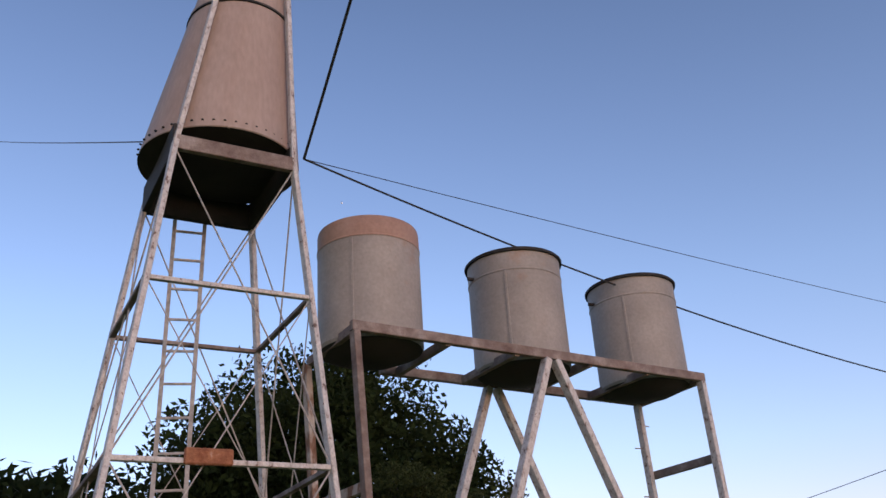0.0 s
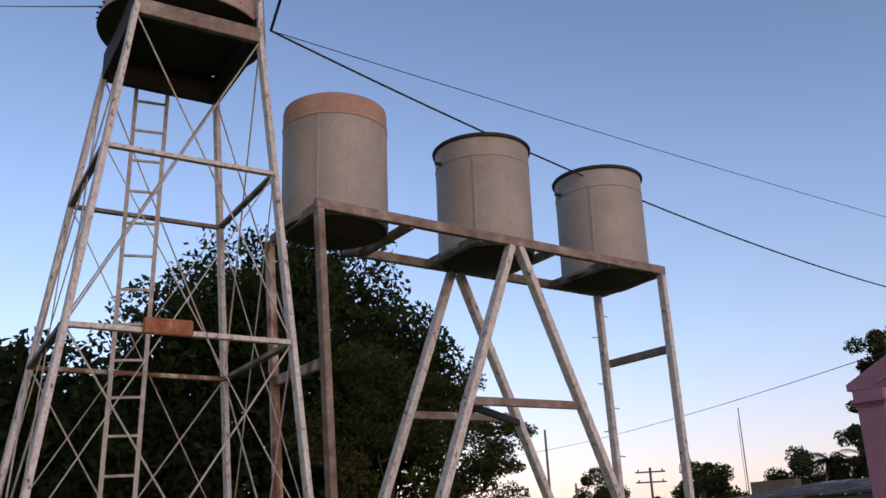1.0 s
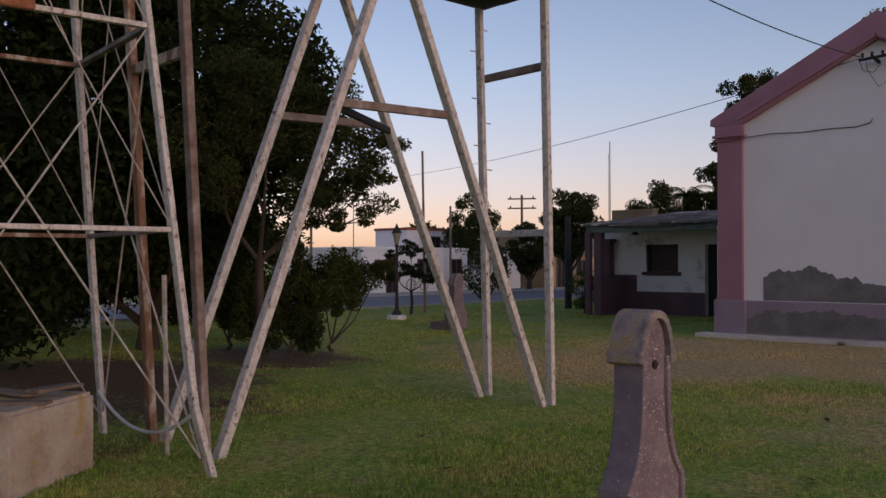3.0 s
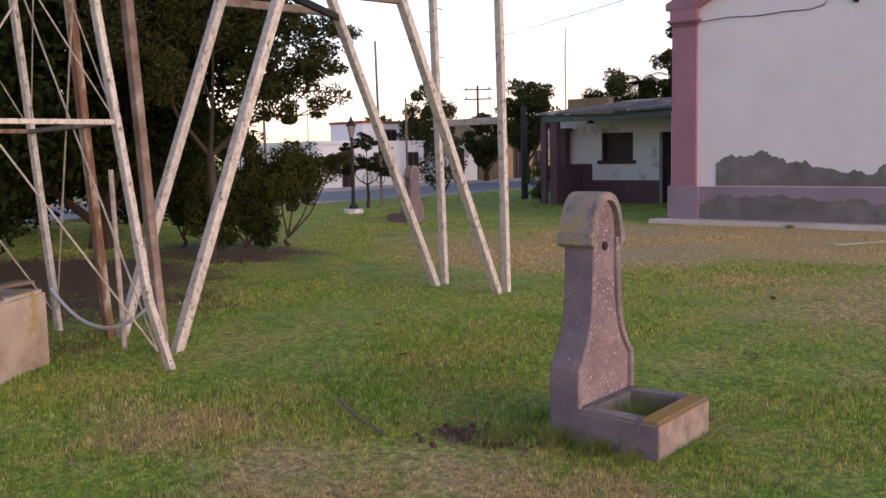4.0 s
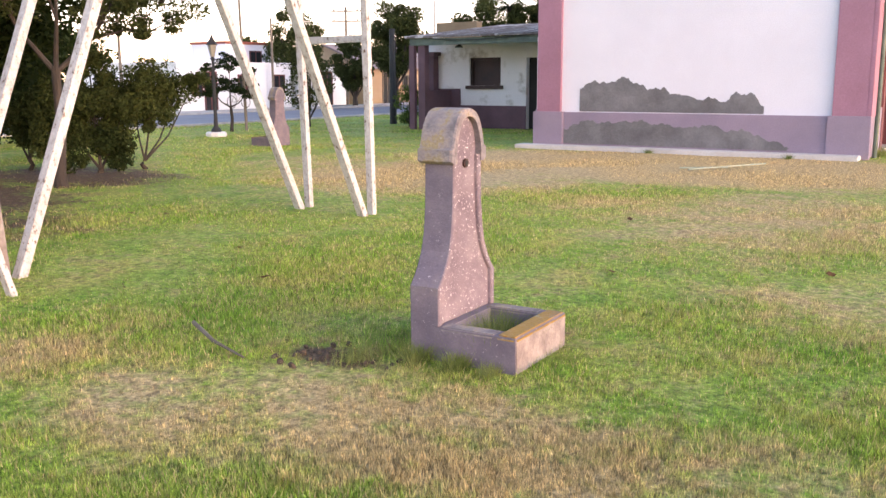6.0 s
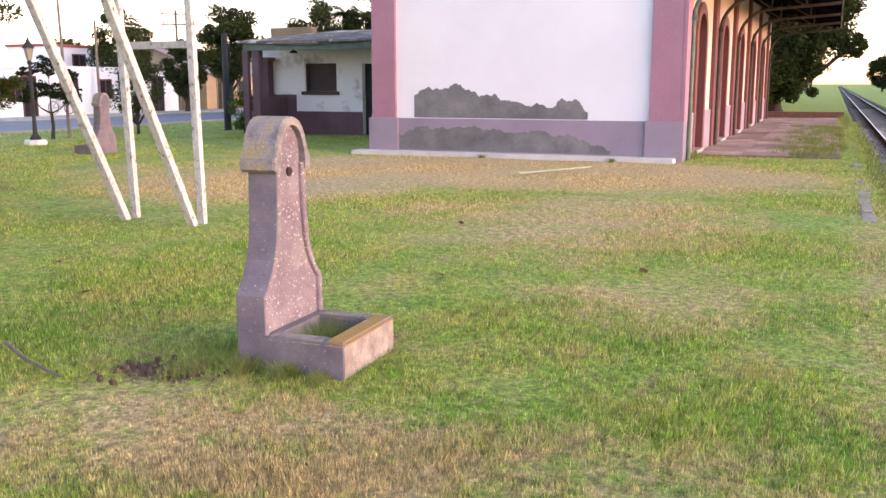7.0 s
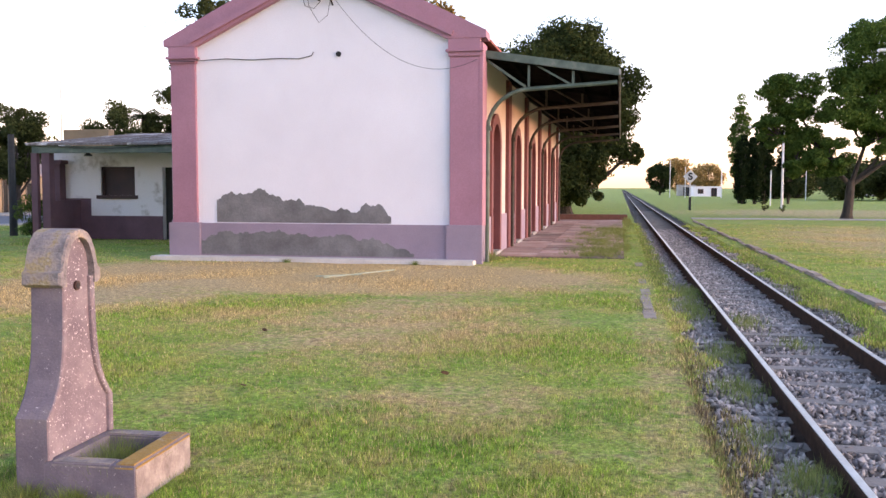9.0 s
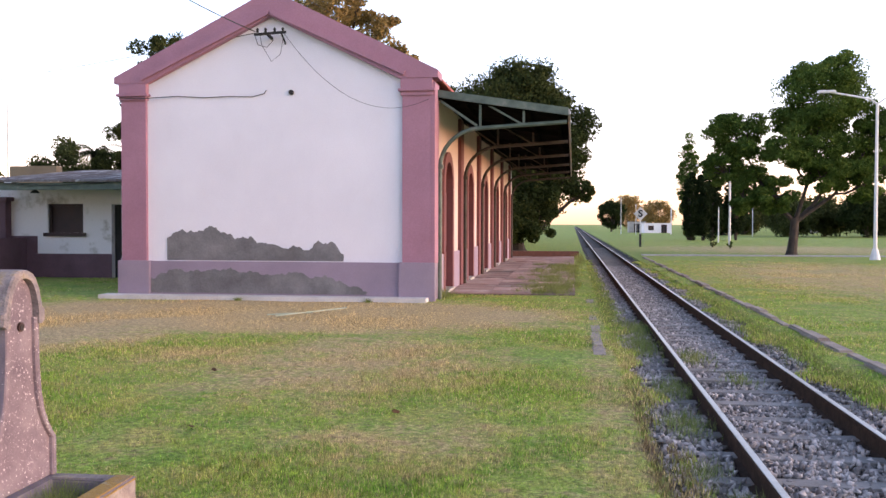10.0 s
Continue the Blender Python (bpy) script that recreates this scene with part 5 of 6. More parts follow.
def pole(name, at, h, r, label, mat=WOOD, arms=0, lean=0.0):
    t = thing(name, at, label, "pole")
    x, y, z = at
    smooth(part("shaft", tube([(x, y, z - 0.1), (x + lean, y, z + h)], [r, r * 0.75], 8), mat, t))
    for k in range(arms):
        part("crossarm", bar(bmesh.new(), (x - 0.75, y - 0.5, z + h - 0.25 - 0.6 * k), (x + 0.75, y + 0.5, z + h - 0.25 - 0.6 * k), 0.09), mat, t)
        for s in (-0.6, 0.0, 0.6):
            part("insulator", lathe([(0.03, 0), (0.05, 0.03), (0.03, 0.12)], (x + s, y + s * 0.66, z + h - 0.2 - 0.6 * k), 7), DARKMETAL, t)
    return t


pole("thin_pole", (-21.14, 20.92, 0), 5.3, 0.05, "thin dark wooden pole on the lawn", lean=-0.12)
pole("black_post", (-19.5, 26.5, 0), 3.3, 0.13, "stout black post near the annex", BLACKIRON)
pole("utility_pole", (-36.5, 45.0, 0), 5.95, 0.1, "wooden utility pole with crossarms by the street", WOOD, 2)
pole("utility_pole", (-36.5, 38.4, 0), 4.95, 0.08, "wooden utility pole before the white house", WOOD)
pole("utility_pole", (-36.2, 28.0, 0), 5.2, 0.08, "wooden utility pole by the street", WOOD, 1)
pole("antenna_mast", (-22.2, 33.3, 0), 6.9, 0.03, "thin grey antenna mast", RODS)
pole("antenna_mast", (-30.0, 45, 0), 8.0, 0.02, "thin grey antenna mast", RODS)
pole("antenna_mast", (-47, 40, 0), 14.0, 0.04, "tall thin lattice antenna mast", RODS)

sl2 = thing("street_lamp", (13.98, 44.85, 0), "white double-armed street lamp on a tapered concrete foot", "street lamp")
smooth(part("foot", lathe([(0.26, -0.05), (0.22, 0.15), (0.13, 0.5)], (13.98, 44.85, 0), 12), WHITEMETAL, sl2))
smooth(part("pole", tube([(13.98, 44.85, 0.4), (13.98, 44.85, 7.3)], [0.09, 0.06], 10), WHITEMETAL, sl2))
for s in (-1, 1):
    smooth(part("arm", tube([(13.98, 44.85, 7.25), (13.98 + 0.35 * s, 44.85, 7.5), (13.98 + 2.2 * s, 44.85, 7.85)], 0.045, 8), WHITEMETAL, sl2))
    part("head", box(13.98 + 2.2 * s - 0.45, 13.98 + 2.2 * s + 0.35, 44.72, 44.98, 7.8, 7.92, 0.03), WHITEMETAL, sl2, "white lamp head")
sl3 = thing("street_lamp", (12.2, 74, 0), "white single-armed street lamp far across the lawn", "street lamp")
smooth(part("pole", tube([(12.2, 74, 0), (12.2, 74, 6.0)], [0.1, 0.07], 8), WHITEMETAL, sl3))
part("arm", bar(bmesh.new(), (12.2, 74, 6.0), (10.4, 74, 6.3), 0.08), WHITEMETAL, sl3)
part("head", box(9.6, 10.5, 73.9, 74.15, 6.22, 6.36, 0.02), WHITEMETAL, sl3)

sign = thing("railway_sign", (4.85, 67.5, 0), "white diamond railway sign with a black letter S on a post", "sign")
part("post", bar(bmesh.new(), (4.85, 67.5, -0.1), (4.85, 67.5, 0.95), 0.16), BLACKIRON, sign, "black lower post")
part("post", bar(bmesh.new(), (4.85, 67.5, 0.95), (4.85, 67.5, 2.0), 0.09), WHITEMETAL, sign)
part("board", prism([(0, -0.5), (0.5, 0), (0, 0.5), (-0.5, 0)], 67.42, 67.45, lambda u, v, d: (4.85 + u, d, 2.40 + v)), WHITEMETAL, sign, "white diamond board")
cu = bpy.data.curves.new("letter", "FONT")
cu.body, cu.size, cu.extrude, cu.align_x, cu.align_y = "S", 0.70, 0.006, "CENTER", "CENTER"
cu.offset = 0.02
tmp = new("letter_curve", cu)
bpy.context.view_layer.update()
me = bpy.data.meshes.new_from_object(tmp.evaluated_get(bpy.context.evaluated_depsgraph_get()))
bpy.data.objects.remove(tmp)
me.materials.append(BLACKIRON)
let = new("letter", me)
let.parent = sign
let.matrix_parent_inverse = sign.matrix_basis.inverted()
let.matrix_basis = pose(4.85, 67.40, 2.40, 90, 0, 0)
tagged(let, "black letter S")

# ---- houses across the street ----


def house(at, w, d, h, yaw, wall, roof, label, openings, parapet=0.25, sloped=False):
    m = Matrix.Translation(at) @ Matrix.Rotation(radians(yaw), 4, "Z")
    t = thing("house", at, label, "house")
    def put(name, bm, mat, par=None, lab=""):
        bm.transform(m)
        return part(name, bm, mat, par or t, lab)
    put("wall", box(-w / 2, w / 2, -d / 2, d / 2, -0.1, h), wall)
    if sloped:
        put("roof", prism([(-d / 2 - 0.3, h - 0.08), (0, h + parapet), (d / 2 + 0.3, h - 0.08), (d / 2 + 0.3, h + 0.02), (0, h + parapet + 0.12), (-d / 2 - 0.3, h + 0.02)], -w / 2 - 0.2, w / 2 + 0.2, lambda u, v, e: (e, u, v)), roof)
        for e in (-w / 2, w / 2 - 0.2):
            put("gable", prism([(-d / 2, h - 0.01), (d / 2, h - 0.01), (0, h + parapet - 0.02)], e, e + 0.2, lambda u, v, x: (x, u, v)), wall)
    else:
        put("roof", box(-w / 2 - 0.08, w / 2 + 0.08, -d / 2 - 0.08, d / 2 + 0.08, h, h + parapet, 0.02), roof)
    for x, z0, ww, hh in openings:
        o = put("window" if z0 > 0.3 else "door", box(x - ww / 2, x + ww / 2, -d / 2 - 0.03, -d / 2 + 0.02, z0, z0 + hh), GLASSDARK)
        bmf = bmesh.new()
        for q in ((x - ww / 2 - 0.07, x - ww / 2, z0, z0 + hh), (x + ww / 2, x + ww / 2 + 0.07, z0, z0 + hh), (x - ww / 2 - 0.07, x + ww / 2 + 0.07, z0 + hh, z0 + hh + 0.08), (x - 0.03, x + 0.03, z0, z0 + hh)):
            slab(bmf, q[0], q[1], -d / 2 - 0.06, -d / 2 + 0.01, q[2], q[3])
        put("frame", bmf, MAROON if wall is WHITE else WOOD, o)
    return t


house((-41.0, 36.2, 0), 8.4, 8, 2.35, 90, WHITE, WHITE, "low white house with dark red windows and a flat roof", [(-2.9, 0.75, 0.6, 1.0), (-2.0, 0.0, 0.75, 1.95), (0.6, 0.8, 1.1, 1.0), (3.2, 0.8, 0.8, 1.0)], 0.18)
house((-43.4, 42.6, 0), 5.0, 3, 3.75, 90, WHITE, ROOFRED, "taller white house with a red roof edge", [(0, 2.5, 0.9, 0.8)], 0.16)
house((-42.0, 44.4, 0), 4.6, 8, 2.4, 90, WHITE, DARKMETAL, "low white house with a dark roof edge", [(0.4, 0.0, 0.9, 2.0)], 0.14)
house((-41.0, 53.0, 0), 9.5, 8, 2.3, 90, ORANGEWALL, TILEROOF, "long ochre house with a dusty tiled roof", [(-3.2, 0.0, 0.9, 2.0), (-0.8, 0.8, 1.2, 1.0), (2.4, 0.0, 1.6, 2.0)], 1.5, True)
house((-39.0, 66.0, 0), 11, 8, 2.6, 90, ORANGEWALL, TILEROOF, "ochre house with a tiled roof behind trees", [(-4, 1.0, 1.2, 1.0), (2, 0.0, 1.2, 2.0)], 1.3, True)
house((15.7, 178, 0), 5.0, 7, 1.75, 0, WHITE, WHITE, "far white house beyond the lawn", [(-1.2, 0.5, 0.9, 0.8), (1.2, 0, 0.9, 1.5)], 0.12)
house((48, 195, 0), 9, 8, 2.8, 0, CONCRETE, ROOFRED, "far grey house beyond the lawn", [(-3, 1, 1.4, 1.2), (2, 1, 1.4, 1.2)])
house((12.6, 186, 0), 3.2, 6, 2.1, 0, CONCRETE, TIN, "far grey shed beside the track", [(0, 0, 1.2, 1.7)], 0.1)


def bicycle(x, y):
    t = thing("bicycle", (x, y, 0.08), "bicycle leaning at the white house", "bicycle")
    for d in (-0.52, 0.52):
        ring = [(x, y + d + 0.33 * math.cos(a), 0.42 + 0.33 * math.sin(a)) for a in (2 * math.pi * k / 20 for k in range(21))]
        part("wheel", tube(ring, 0.02, 5), BLACKIRON, t)
    for a, b in (((-0.52, 0.42), (-0.1, 0.42)), ((-0.1, 0.42), (0.4, 0.9)), ((-0.25, 0.95), (0.38, 0.9)), ((-0.1, 0.42), (-0.25, 1.0)), ((0.52, 0.42), (0.36, 1.05)), ((-0.52, 0.42), (-0.23, 0.9))):
        part("frame_tube", tube([(x, y + a[0], a[1]), (x, y + b[0], b[1])], 0.02, 5), RODS, t)
    part("saddle", box(x - 0.06, x + 0.06, y - 0.38, y - 0.14, 0.99, 1.04, 0.015), BLACKIRON, t)
    part("handlebar", tube([(x - 0.25, y + 0.3, 1.06), (x, y + 0.36, 1.06), (x + 0.25, y + 0.3, 1.06)], 0.014, 5), BLACKIRON, t)


bicycle(-36.7, 35.9)
# ---- trees and shrubs ----


def lobed_tree(name, at, label, material, lobes, fork, trunk_r, per_lobe, size, seed, pads=16, pad_r=0.42, flat=0.55, fill=1.0, bark=BARK):
    """A forked trunk with a limb into each lobe (dx, dy, z, radius); each lobe is a cluster of leaf pads on twigs, with gaps."""
    rng = np.random.default_rng(seed)
    t = thing(name, at, label, "shrub" if "shrub" in name else "tree")
    base = Vector(at)
    fk = Vector(fork) + base
    bm = tube([base + Vector((0, 0, -0.08)), base.lerp(fk, 0.12), base.lerp(fk, 0.5) + Vector((rng.normal() * 0.05, rng.normal() * 0.05, 0)), fk], [trunk_r * 1.55, trunk_r * 1.12, trunk_r * 0.95, trunk_r * 0.85], 10)

    def join(extra):
        tmp = bpy.data.meshes.new("limb")
        extra.to_mesh(tmp)
        extra.free()
        bm.from_mesh(tmp)
        bpy.data.meshes.remove(tmp)

    total = sum(q[3] ** 2 for q in lobes)
    cents, rads, counts, elbows = [], [], [], []
    for dx, dy, z, r in lobes:
        c = base + Vector((dx, dy, z))
        first = len(elbows) < 4
        root = fk + Vector((0, 0, -trunk_r)) if first else min(elbows, key=lambda q: (q - c).length)
        elbow = root.lerp(c, 0.45) + Vector((0, 0, -0.12 * (c - root).length))
        elbows.append(elbow)
        thick = trunk_r * (0.56 if first else 0.3)
        join(tube([root, elbow, c], [thick, thick * 0.65, thick * 0.25], 7))
        k = max(5, int(pads * (r / lobes[0][3]) ** 2))
        d = rng.normal(size=(k, 3))
        d /= np.linalg.norm(d, axis=1)[:, None]
        rad = rng.uniform(0.3, 1.0, (k, 1)) ** 0.5
        p = np.array(c) + d * rad * r * np.array([0.85, 0.85, 0.8])
        for q in p[:8]:
            join(tube([elbow.lerp(c, 0.6), c.lerp(Vector(q), 0.5), Vector(q)], [trunk_r * 0.17, trunk_r * 0.1, trunk_r * 0.03], 4))
        cents.append(p)
        rads.append(r * pad_r * rng.uniform(0.6, 1.25, k))
        counts.append(np.full(k, per_lobe * len(lobes) * (r * r / total) / k))
    smooth(part("trunk", bm, bark, t))
    cents, rads, counts = np.concatenate(cents), np.concatenate(rads), np.concatenate(counts)
    pick = rng.choice(len(cents), int(counts.sum()), p=counts / counts.sum())
    off = rng.normal(size=(len(pick), 3))
    off *= (rng.uniform(0.05, 1.0, (len(pick), 1)) ** (0.42 / fill)) / np.linalg.norm(off, axis=1)[:, None]
    p = cents[pick] + off * rads[pick][:, None] * [1, 1, flat]
    v, f = leaves(rng, p, size)
    ob = raw("crown", v, f, material)
    ob.parent = t
    ob.matrix_parent_inverse = t.matrix_basis.inverted()
    tagged(ob, kind="stuff")
    return t


def palm(at, height, reach, label, seed):
    """A slim trunk under a head of arching fronds with narrow leaflets."""
    rng = np.random.default_rng(seed)
    t = thing("palm_tree", at, label, "palm")
    top = Vector(at) + Vector((0, 0, height))
    smooth(part("trunk", tube([Vector(at) - Vector((0, 0, 0.05)), top], [0.2, 0.14], 9), BARK, t))
    for k in range(22):
        a, up = rng.uniform(0, 6.283), rng.uniform(0.1, 1.1)
        out = Vector((math.cos(a), math.sin(a), 0))
        rib = [top + out * reach * q + Vector((0, 0, reach * (up * q - 1.15 * q * q))) for q in (j / 9 for j in range(10))]
        bm = tube(rib, [0.02 - 0.0018 * j for j in range(10)], 4)
        side = out.cross(Vector((0, 0, 1)))
        for j in range(1, 10):
            for s in (-1, 1):
                for h in (0.0, 0.5):
                    p = rib[j].lerp(rib[j - 1], h)
                    tip = p + side * s * reach * 0.3 * (1.1 - j / 10) + out * 0.1 - Vector((0, 0, 0.12 * reach))
                    w = out * 0.025
                    bm.faces.new([bm.verts.new(q) for q in (p - w, p + w, tip)])
        part("frond", bm, LEAFDARK, t)
    return t


tree("broadleaf_tree", (-16.4, 8.65, 0), 8.4, 0.5, 4.0, "large dense dark green tree behind the towers", LEAF, 90000, 0.15, 11, 190, 0.2, clump_r=0.25)
R = Vector((0.57, 0.82))
lobed_tree("slender_tree", (-12.3, 8.28, 0), "slender tree with an airy olive crown", LEAFOLIVE,
           [(R.x * s, R.y * s, z, r) for s, z, r in ((0.2, 3.95, 0.95), (1.25, 3.3, 0.85), (-0.95, 3.6, 0.85), (0.8, 2.6, 0.6), (1.8, 2.85, 0.6), (-0.3, 4.6, 0.7), (1.1, 4.15, 0.7), (-0.5, 2.8, 0.55), (1.5, 2.3, 0.42), (1.9, 3.6, 0.5))],
           (-0.05, 0.1, 1.75), 0.075, 3600, 0.066, 12, pads=40, pad_r=0.44)
tree("hedge_shrub", (-15.2, 2.6, 0), 5.5, 0.0, 2.9, "tall dark shrub with pointed tips", LEAFDARK, 30000, 0.2, 13, 80, 0.12, clump_r=0.34)
tree("hedge_shrub", (-16.6, -1.2, 0), 5.6, 0.0, 3.0, "tall dark shrub with pointed tips", LEAFDARK, 24000, 0.2, 14, 80, 0.12, clump_r=0.34)
tree("hedge_shrub", (-22.6, 9.6, 0), 4.0, 0.0, 2.6, "dark hedge shrub at the far side of the lawn", LEAFDARK, 16000, 0.17, 51, 70, 0.1, clump_r=0.36)
tree("hedge_shrub", (-22.3, 12.6, 0), 2.6, 0.0, 1.6, "dark hedge shrub at the far side of the lawn", LEAFDARK, 10000, 0.15, 52, 50, 0.1, clump_r=0.36)
tree("hedge_shrub", (-15.3, 5.2, 0), 4.6, 0.0, 2.3, "tall dark shrub beneath the tree", LEAFDARK, 20000, 0.18, 15, 70, 0.1, clump_r=0.34)
lobed_tree("lawn_shrub", (-13.75, 10.05, 0), "rounded dark green shrub with upright stems on the lawn", LEAFMID,
           [(0, 0, 0.95, 0.72), (-0.35, -0.4, 1.15, 0.5), (0.3, 0.42, 1.35, 0.55), (-0.1, 0.0, 1.65, 0.45), (0.5, 0.72, 1.0, 0.4), (-0.45, -0.6, 0.7, 0.45), (0.15, 0.2, 0.5, 0.45), (-0.2, -0.25, 0.45, 0.45)], (0, 0, 0.1), 0.05, 5200, 0.066, 16, pads=46, pad_r=0.40, flat=1.0)
lobed_tree("lawn_shrub", (-13.45, 10.75, 0), "open leafy shrub with bare lower stems on the lawn", LEAFMID,
           [(0.1, 0.15, 1.5, 0.42), (0.35, 0.5, 1.35, 0.36), (-0.1, -0.1, 1.2, 0.36), (0.55, 0.75, 1.55, 0.26)], (0, 0, 0.2), 0.04, 2200, 0.066, 18, pads=24, pad_r=0.46, flat=1.0)
lobed_tree("lawn_shrub", (-15.1, 9.6, 0), "small dark green shrub under the tree", LEAFMID,
           [(0, 0, 0.85, 0.42), (0.1, 0.2, 1.2, 0.32), (-0.15, -0.2, 1.1, 0.3)], (0, 0, 0.2), 0.04, 3500, 0.066, 17, pads=26, pad_r=0.46, flat=1.0)
tree("young_shrub", (-20.8, 23.5, 0), 2.9, 0.3, 1.1, "sparse young shrub with upright twigs", LEAFOLIVE, 3000, 0.1, 19, 40, 0.05, limbs=20, clump_r=0.3)
lobed_tree("garden_tree", (-20.95, 20.1, 0), "small dark tree with a layered crown behind the lamp", LEAFDARK,
           [(0, 0, 1.5, 0.4), (0.4, 0.4, 1.25, 0.35), (-0.4, -0.4, 1.3, 0.35), (0, 0, 2.1, 0.35), (0.45, 0.4, 1.85, 0.28), (-0.4, -0.35, 1.9, 0.28)], (0, 0, 0.8), 0.05, 900, 0.085, 20, pads=14, pad_r=0.55, flat=0.45)
tree("street_tree", (-38.6, 42.8, 0), 6.3, 0.8, 2.0, "dark upright street tree", LEAFOLIVE, 18000, 0.17, 21, 60, 0.18, clump_r=0.3)
tree("street_tree", (-29.6, 40.6, 0), 5.9, 1.4, 1.75, "dark upright street tree", LEAFOLIVE, 18000, 0.17, 22, 60, 0.18, clump_r=0.3)
tree("street_tree", (-34.0, 42.6, 0), 4.4, 0.6, 1.3, "dark upright street tree", LEAFOLIVE, 12000, 0.17, 23, 50, 0.16, clump_r=0.3)
tree("far_tree", (-23, 38.6, 0), 5.6, 1.0, 1.9, "rounded dark tree behind the annex", LEAFOLIVE, 20000, 0.15, 24, 60, 0.2)
tree("far_tree", (-20.7, 39.6, 0), 7.0, 1.0, 1.4, "dark tree rising beside the station wall", LEAFOLIVE, 14000, 0.17, 25, 45, 0.2)
palm((-22.0, 39.5, 0), 4.9, 1.7, "small palm with arching fronds behind the annex", 5)
tree("far_tree", (-21.4, 45.2, 0), 12.6, 3, 2.2, "tall dark conifer behind the station roof", LEAFOLIVE, 16000, 0.18, 26, 46, 0.2, clump_r=0.24)
# crown coloured gold for the last sun on it
lobed_tree("autumn_tree", (-17.8, 67.7, 0), "tall tree behind the station, low sun's gold in its leaf colour", LEAFGOLD,
           [(0, 0, 17.2, 3.4), (-3.2, 0, 17.8, 2.4), (3.0, 0, 16.0, 2.2), (5.3, 0, 13.9, 1.2), (1.5, 1, 19.5, 2.4)], (0, 0, 9), 0.35, 2600, 0.33, 27, pads=30, pad_r=0.38)
tree("flowering_shrub", (-17.6, 24.8, 0), 1.5, 0.1, 0.7, "small yellow-green shrub beside the annex", LEAFLIT, 3000, 0.07, 28, 30, 0.03)
lobed_tree("broadleaf_tree", (-3.1, 52, 0), "large rounded dark tree beside the track beyond the station", LEAFMID,
           [(-1.0, 0, 7.4, 3.7), (2.1, 0, 6.9, 2.3), (2.4, 0.4, 4.7, 1.9), (3.7, 0, 3.6, 0.75), (0.4, -0.5, 2.9, 2.2), (-3.6, 0, 6.6, 3.0), (0.2, 0, 9.2, 2.0), (-1.5, 1, 3.4, 2.6), (0.9, -1, 1.7, 1.4), (-0.9, -1.2, 1.8, 1.8), (1.6, 0.5, 5.6, 2.2)], (-0.2, 0, 1.5), 0.4, 14500, 0.21, 29, pads=110, pad_r=0.36, flat=0.85)
tree("broadleaf_tree", (-5.4, 67, 0), 11.0, 0.4, 5.2, "large dark tree beside the track beyond the station", LEAFMID, 40000, 0.26, 30, 100, 0.4, clump_r=0.3)
tree("broadleaf_tree", (-8.5, 80, 0), 11.0, 2.0, 6.5, "dark tree in the row beside the track", LEAFMID, 14000, 0.45, 31, 70, 0.4)
tree("broadleaf_tree", (-9.5, 100, 0), 9.0, 2.0, 7, "dark tree in the row beside the track", LEAFMID, 10000, 0.5, 32, 60, 0.4)
lobed_tree("park_tree", (11.55, 50.6, 0), "broad park tree with a forked leaning trunk on the lawn", LEAFLIT,
           [(1.6, 0, 8.4, 2.4), (-2.9, 0, 6.3, 1.75), (2.6, 0.5, 5.3, 2.1), (4.6, 0, 6.9, 1.7), (-1.9, 0.4, 3.7, 1.45), (-0.4, -0.8, 5.4, 1.5), (-3.7, 0, 4.6, 1.1), (0.2, 0.6, 7.2, 1.4), (3.4, 0, 3.7, 1.1), (4.9, 0.5, 5.0, 1.1), (2.2, 0, 10.0, 1.0), (-1.0, -0.6, 3.2, 1.1), (1.5, -0.5, 4.2, 1.2), (-2.6, -0.4, 3.0, 0.9)],
           (0.15, 0, 2.0), 0.24, 9500, 0.165, 33, pads=64, pad_r=0.38, flat=0.65)
lobed_tree("park_tree", (19.5, 52.5, 0), "leafy park tree on the lawn", LEAFLIT,
           [(0, 0, 6.6, 2.2), (-1.9, 0, 5.0, 1.5), (1.8, 0, 5.2, 1.8), (-0.5, 0, 8.2, 1.3)], (0, 0, 2.6), 0.24, 8000, 0.18, 34, pads=54, pad_r=0.38, flat=0.65)
for k, (x, y, h, r) in enumerate(((12.0, 98, 12.0, 1.15), (11.9, 95, 7.6, 0.85), (13.1, 95, 7.9, 0.8), (14.2, 96, 8.6, 0.9), (16.6, 97, 9.2, 1.25))):
    tree("cypress_tree", (x, y, 0), h, -0.6, r, "tall narrow dark cypress" if k else "tall slender yellow-green poplar", LEAFDARK if k else LEAFLIT, 12000, 0.24, 40 + k, 110, 0.15, clump_r=0.42, group="cypress row")
# the second and third tree are coloured gold for low sunlight
for k, (x, y, h, r) in enumerate(((8.2, 200, 7.2, 3.2), (14.4, 240, 10.4, 4.0), (20.5, 230, 7.5, 4.5), (31, 215, 7, 6), (45, 200, 7.5, 8), (58, 190, 8.5, 7), (70, 180, 7, 8), (34, 130, 5.5, 4), (42, 134, 6.8, 4.5), (49, 132, 5.6, 5), (57, 130, 6.5, 5), (27, 150, 5, 4), (22, 140, 4.5, 4), (29, 126, 5, 4), (37, 122, 5.5, 4), (63, 126, 6, 5), (70, 124, 6.5, 5), (-62, 62, 5.2, 4), (-66, 44, 5.5, 5), (-58, 82, 6, 5))):
    tree("far_tree", (x, y, 0), h, h * 0.04, r, "far broad tree on the horizon", LEAFGOLD if k in (1, 2) else (LEAF, LEAFOLIVE)[k % 2], 6000, 0.5, 60 + k, 60, 0.25, clump_r=0.34)
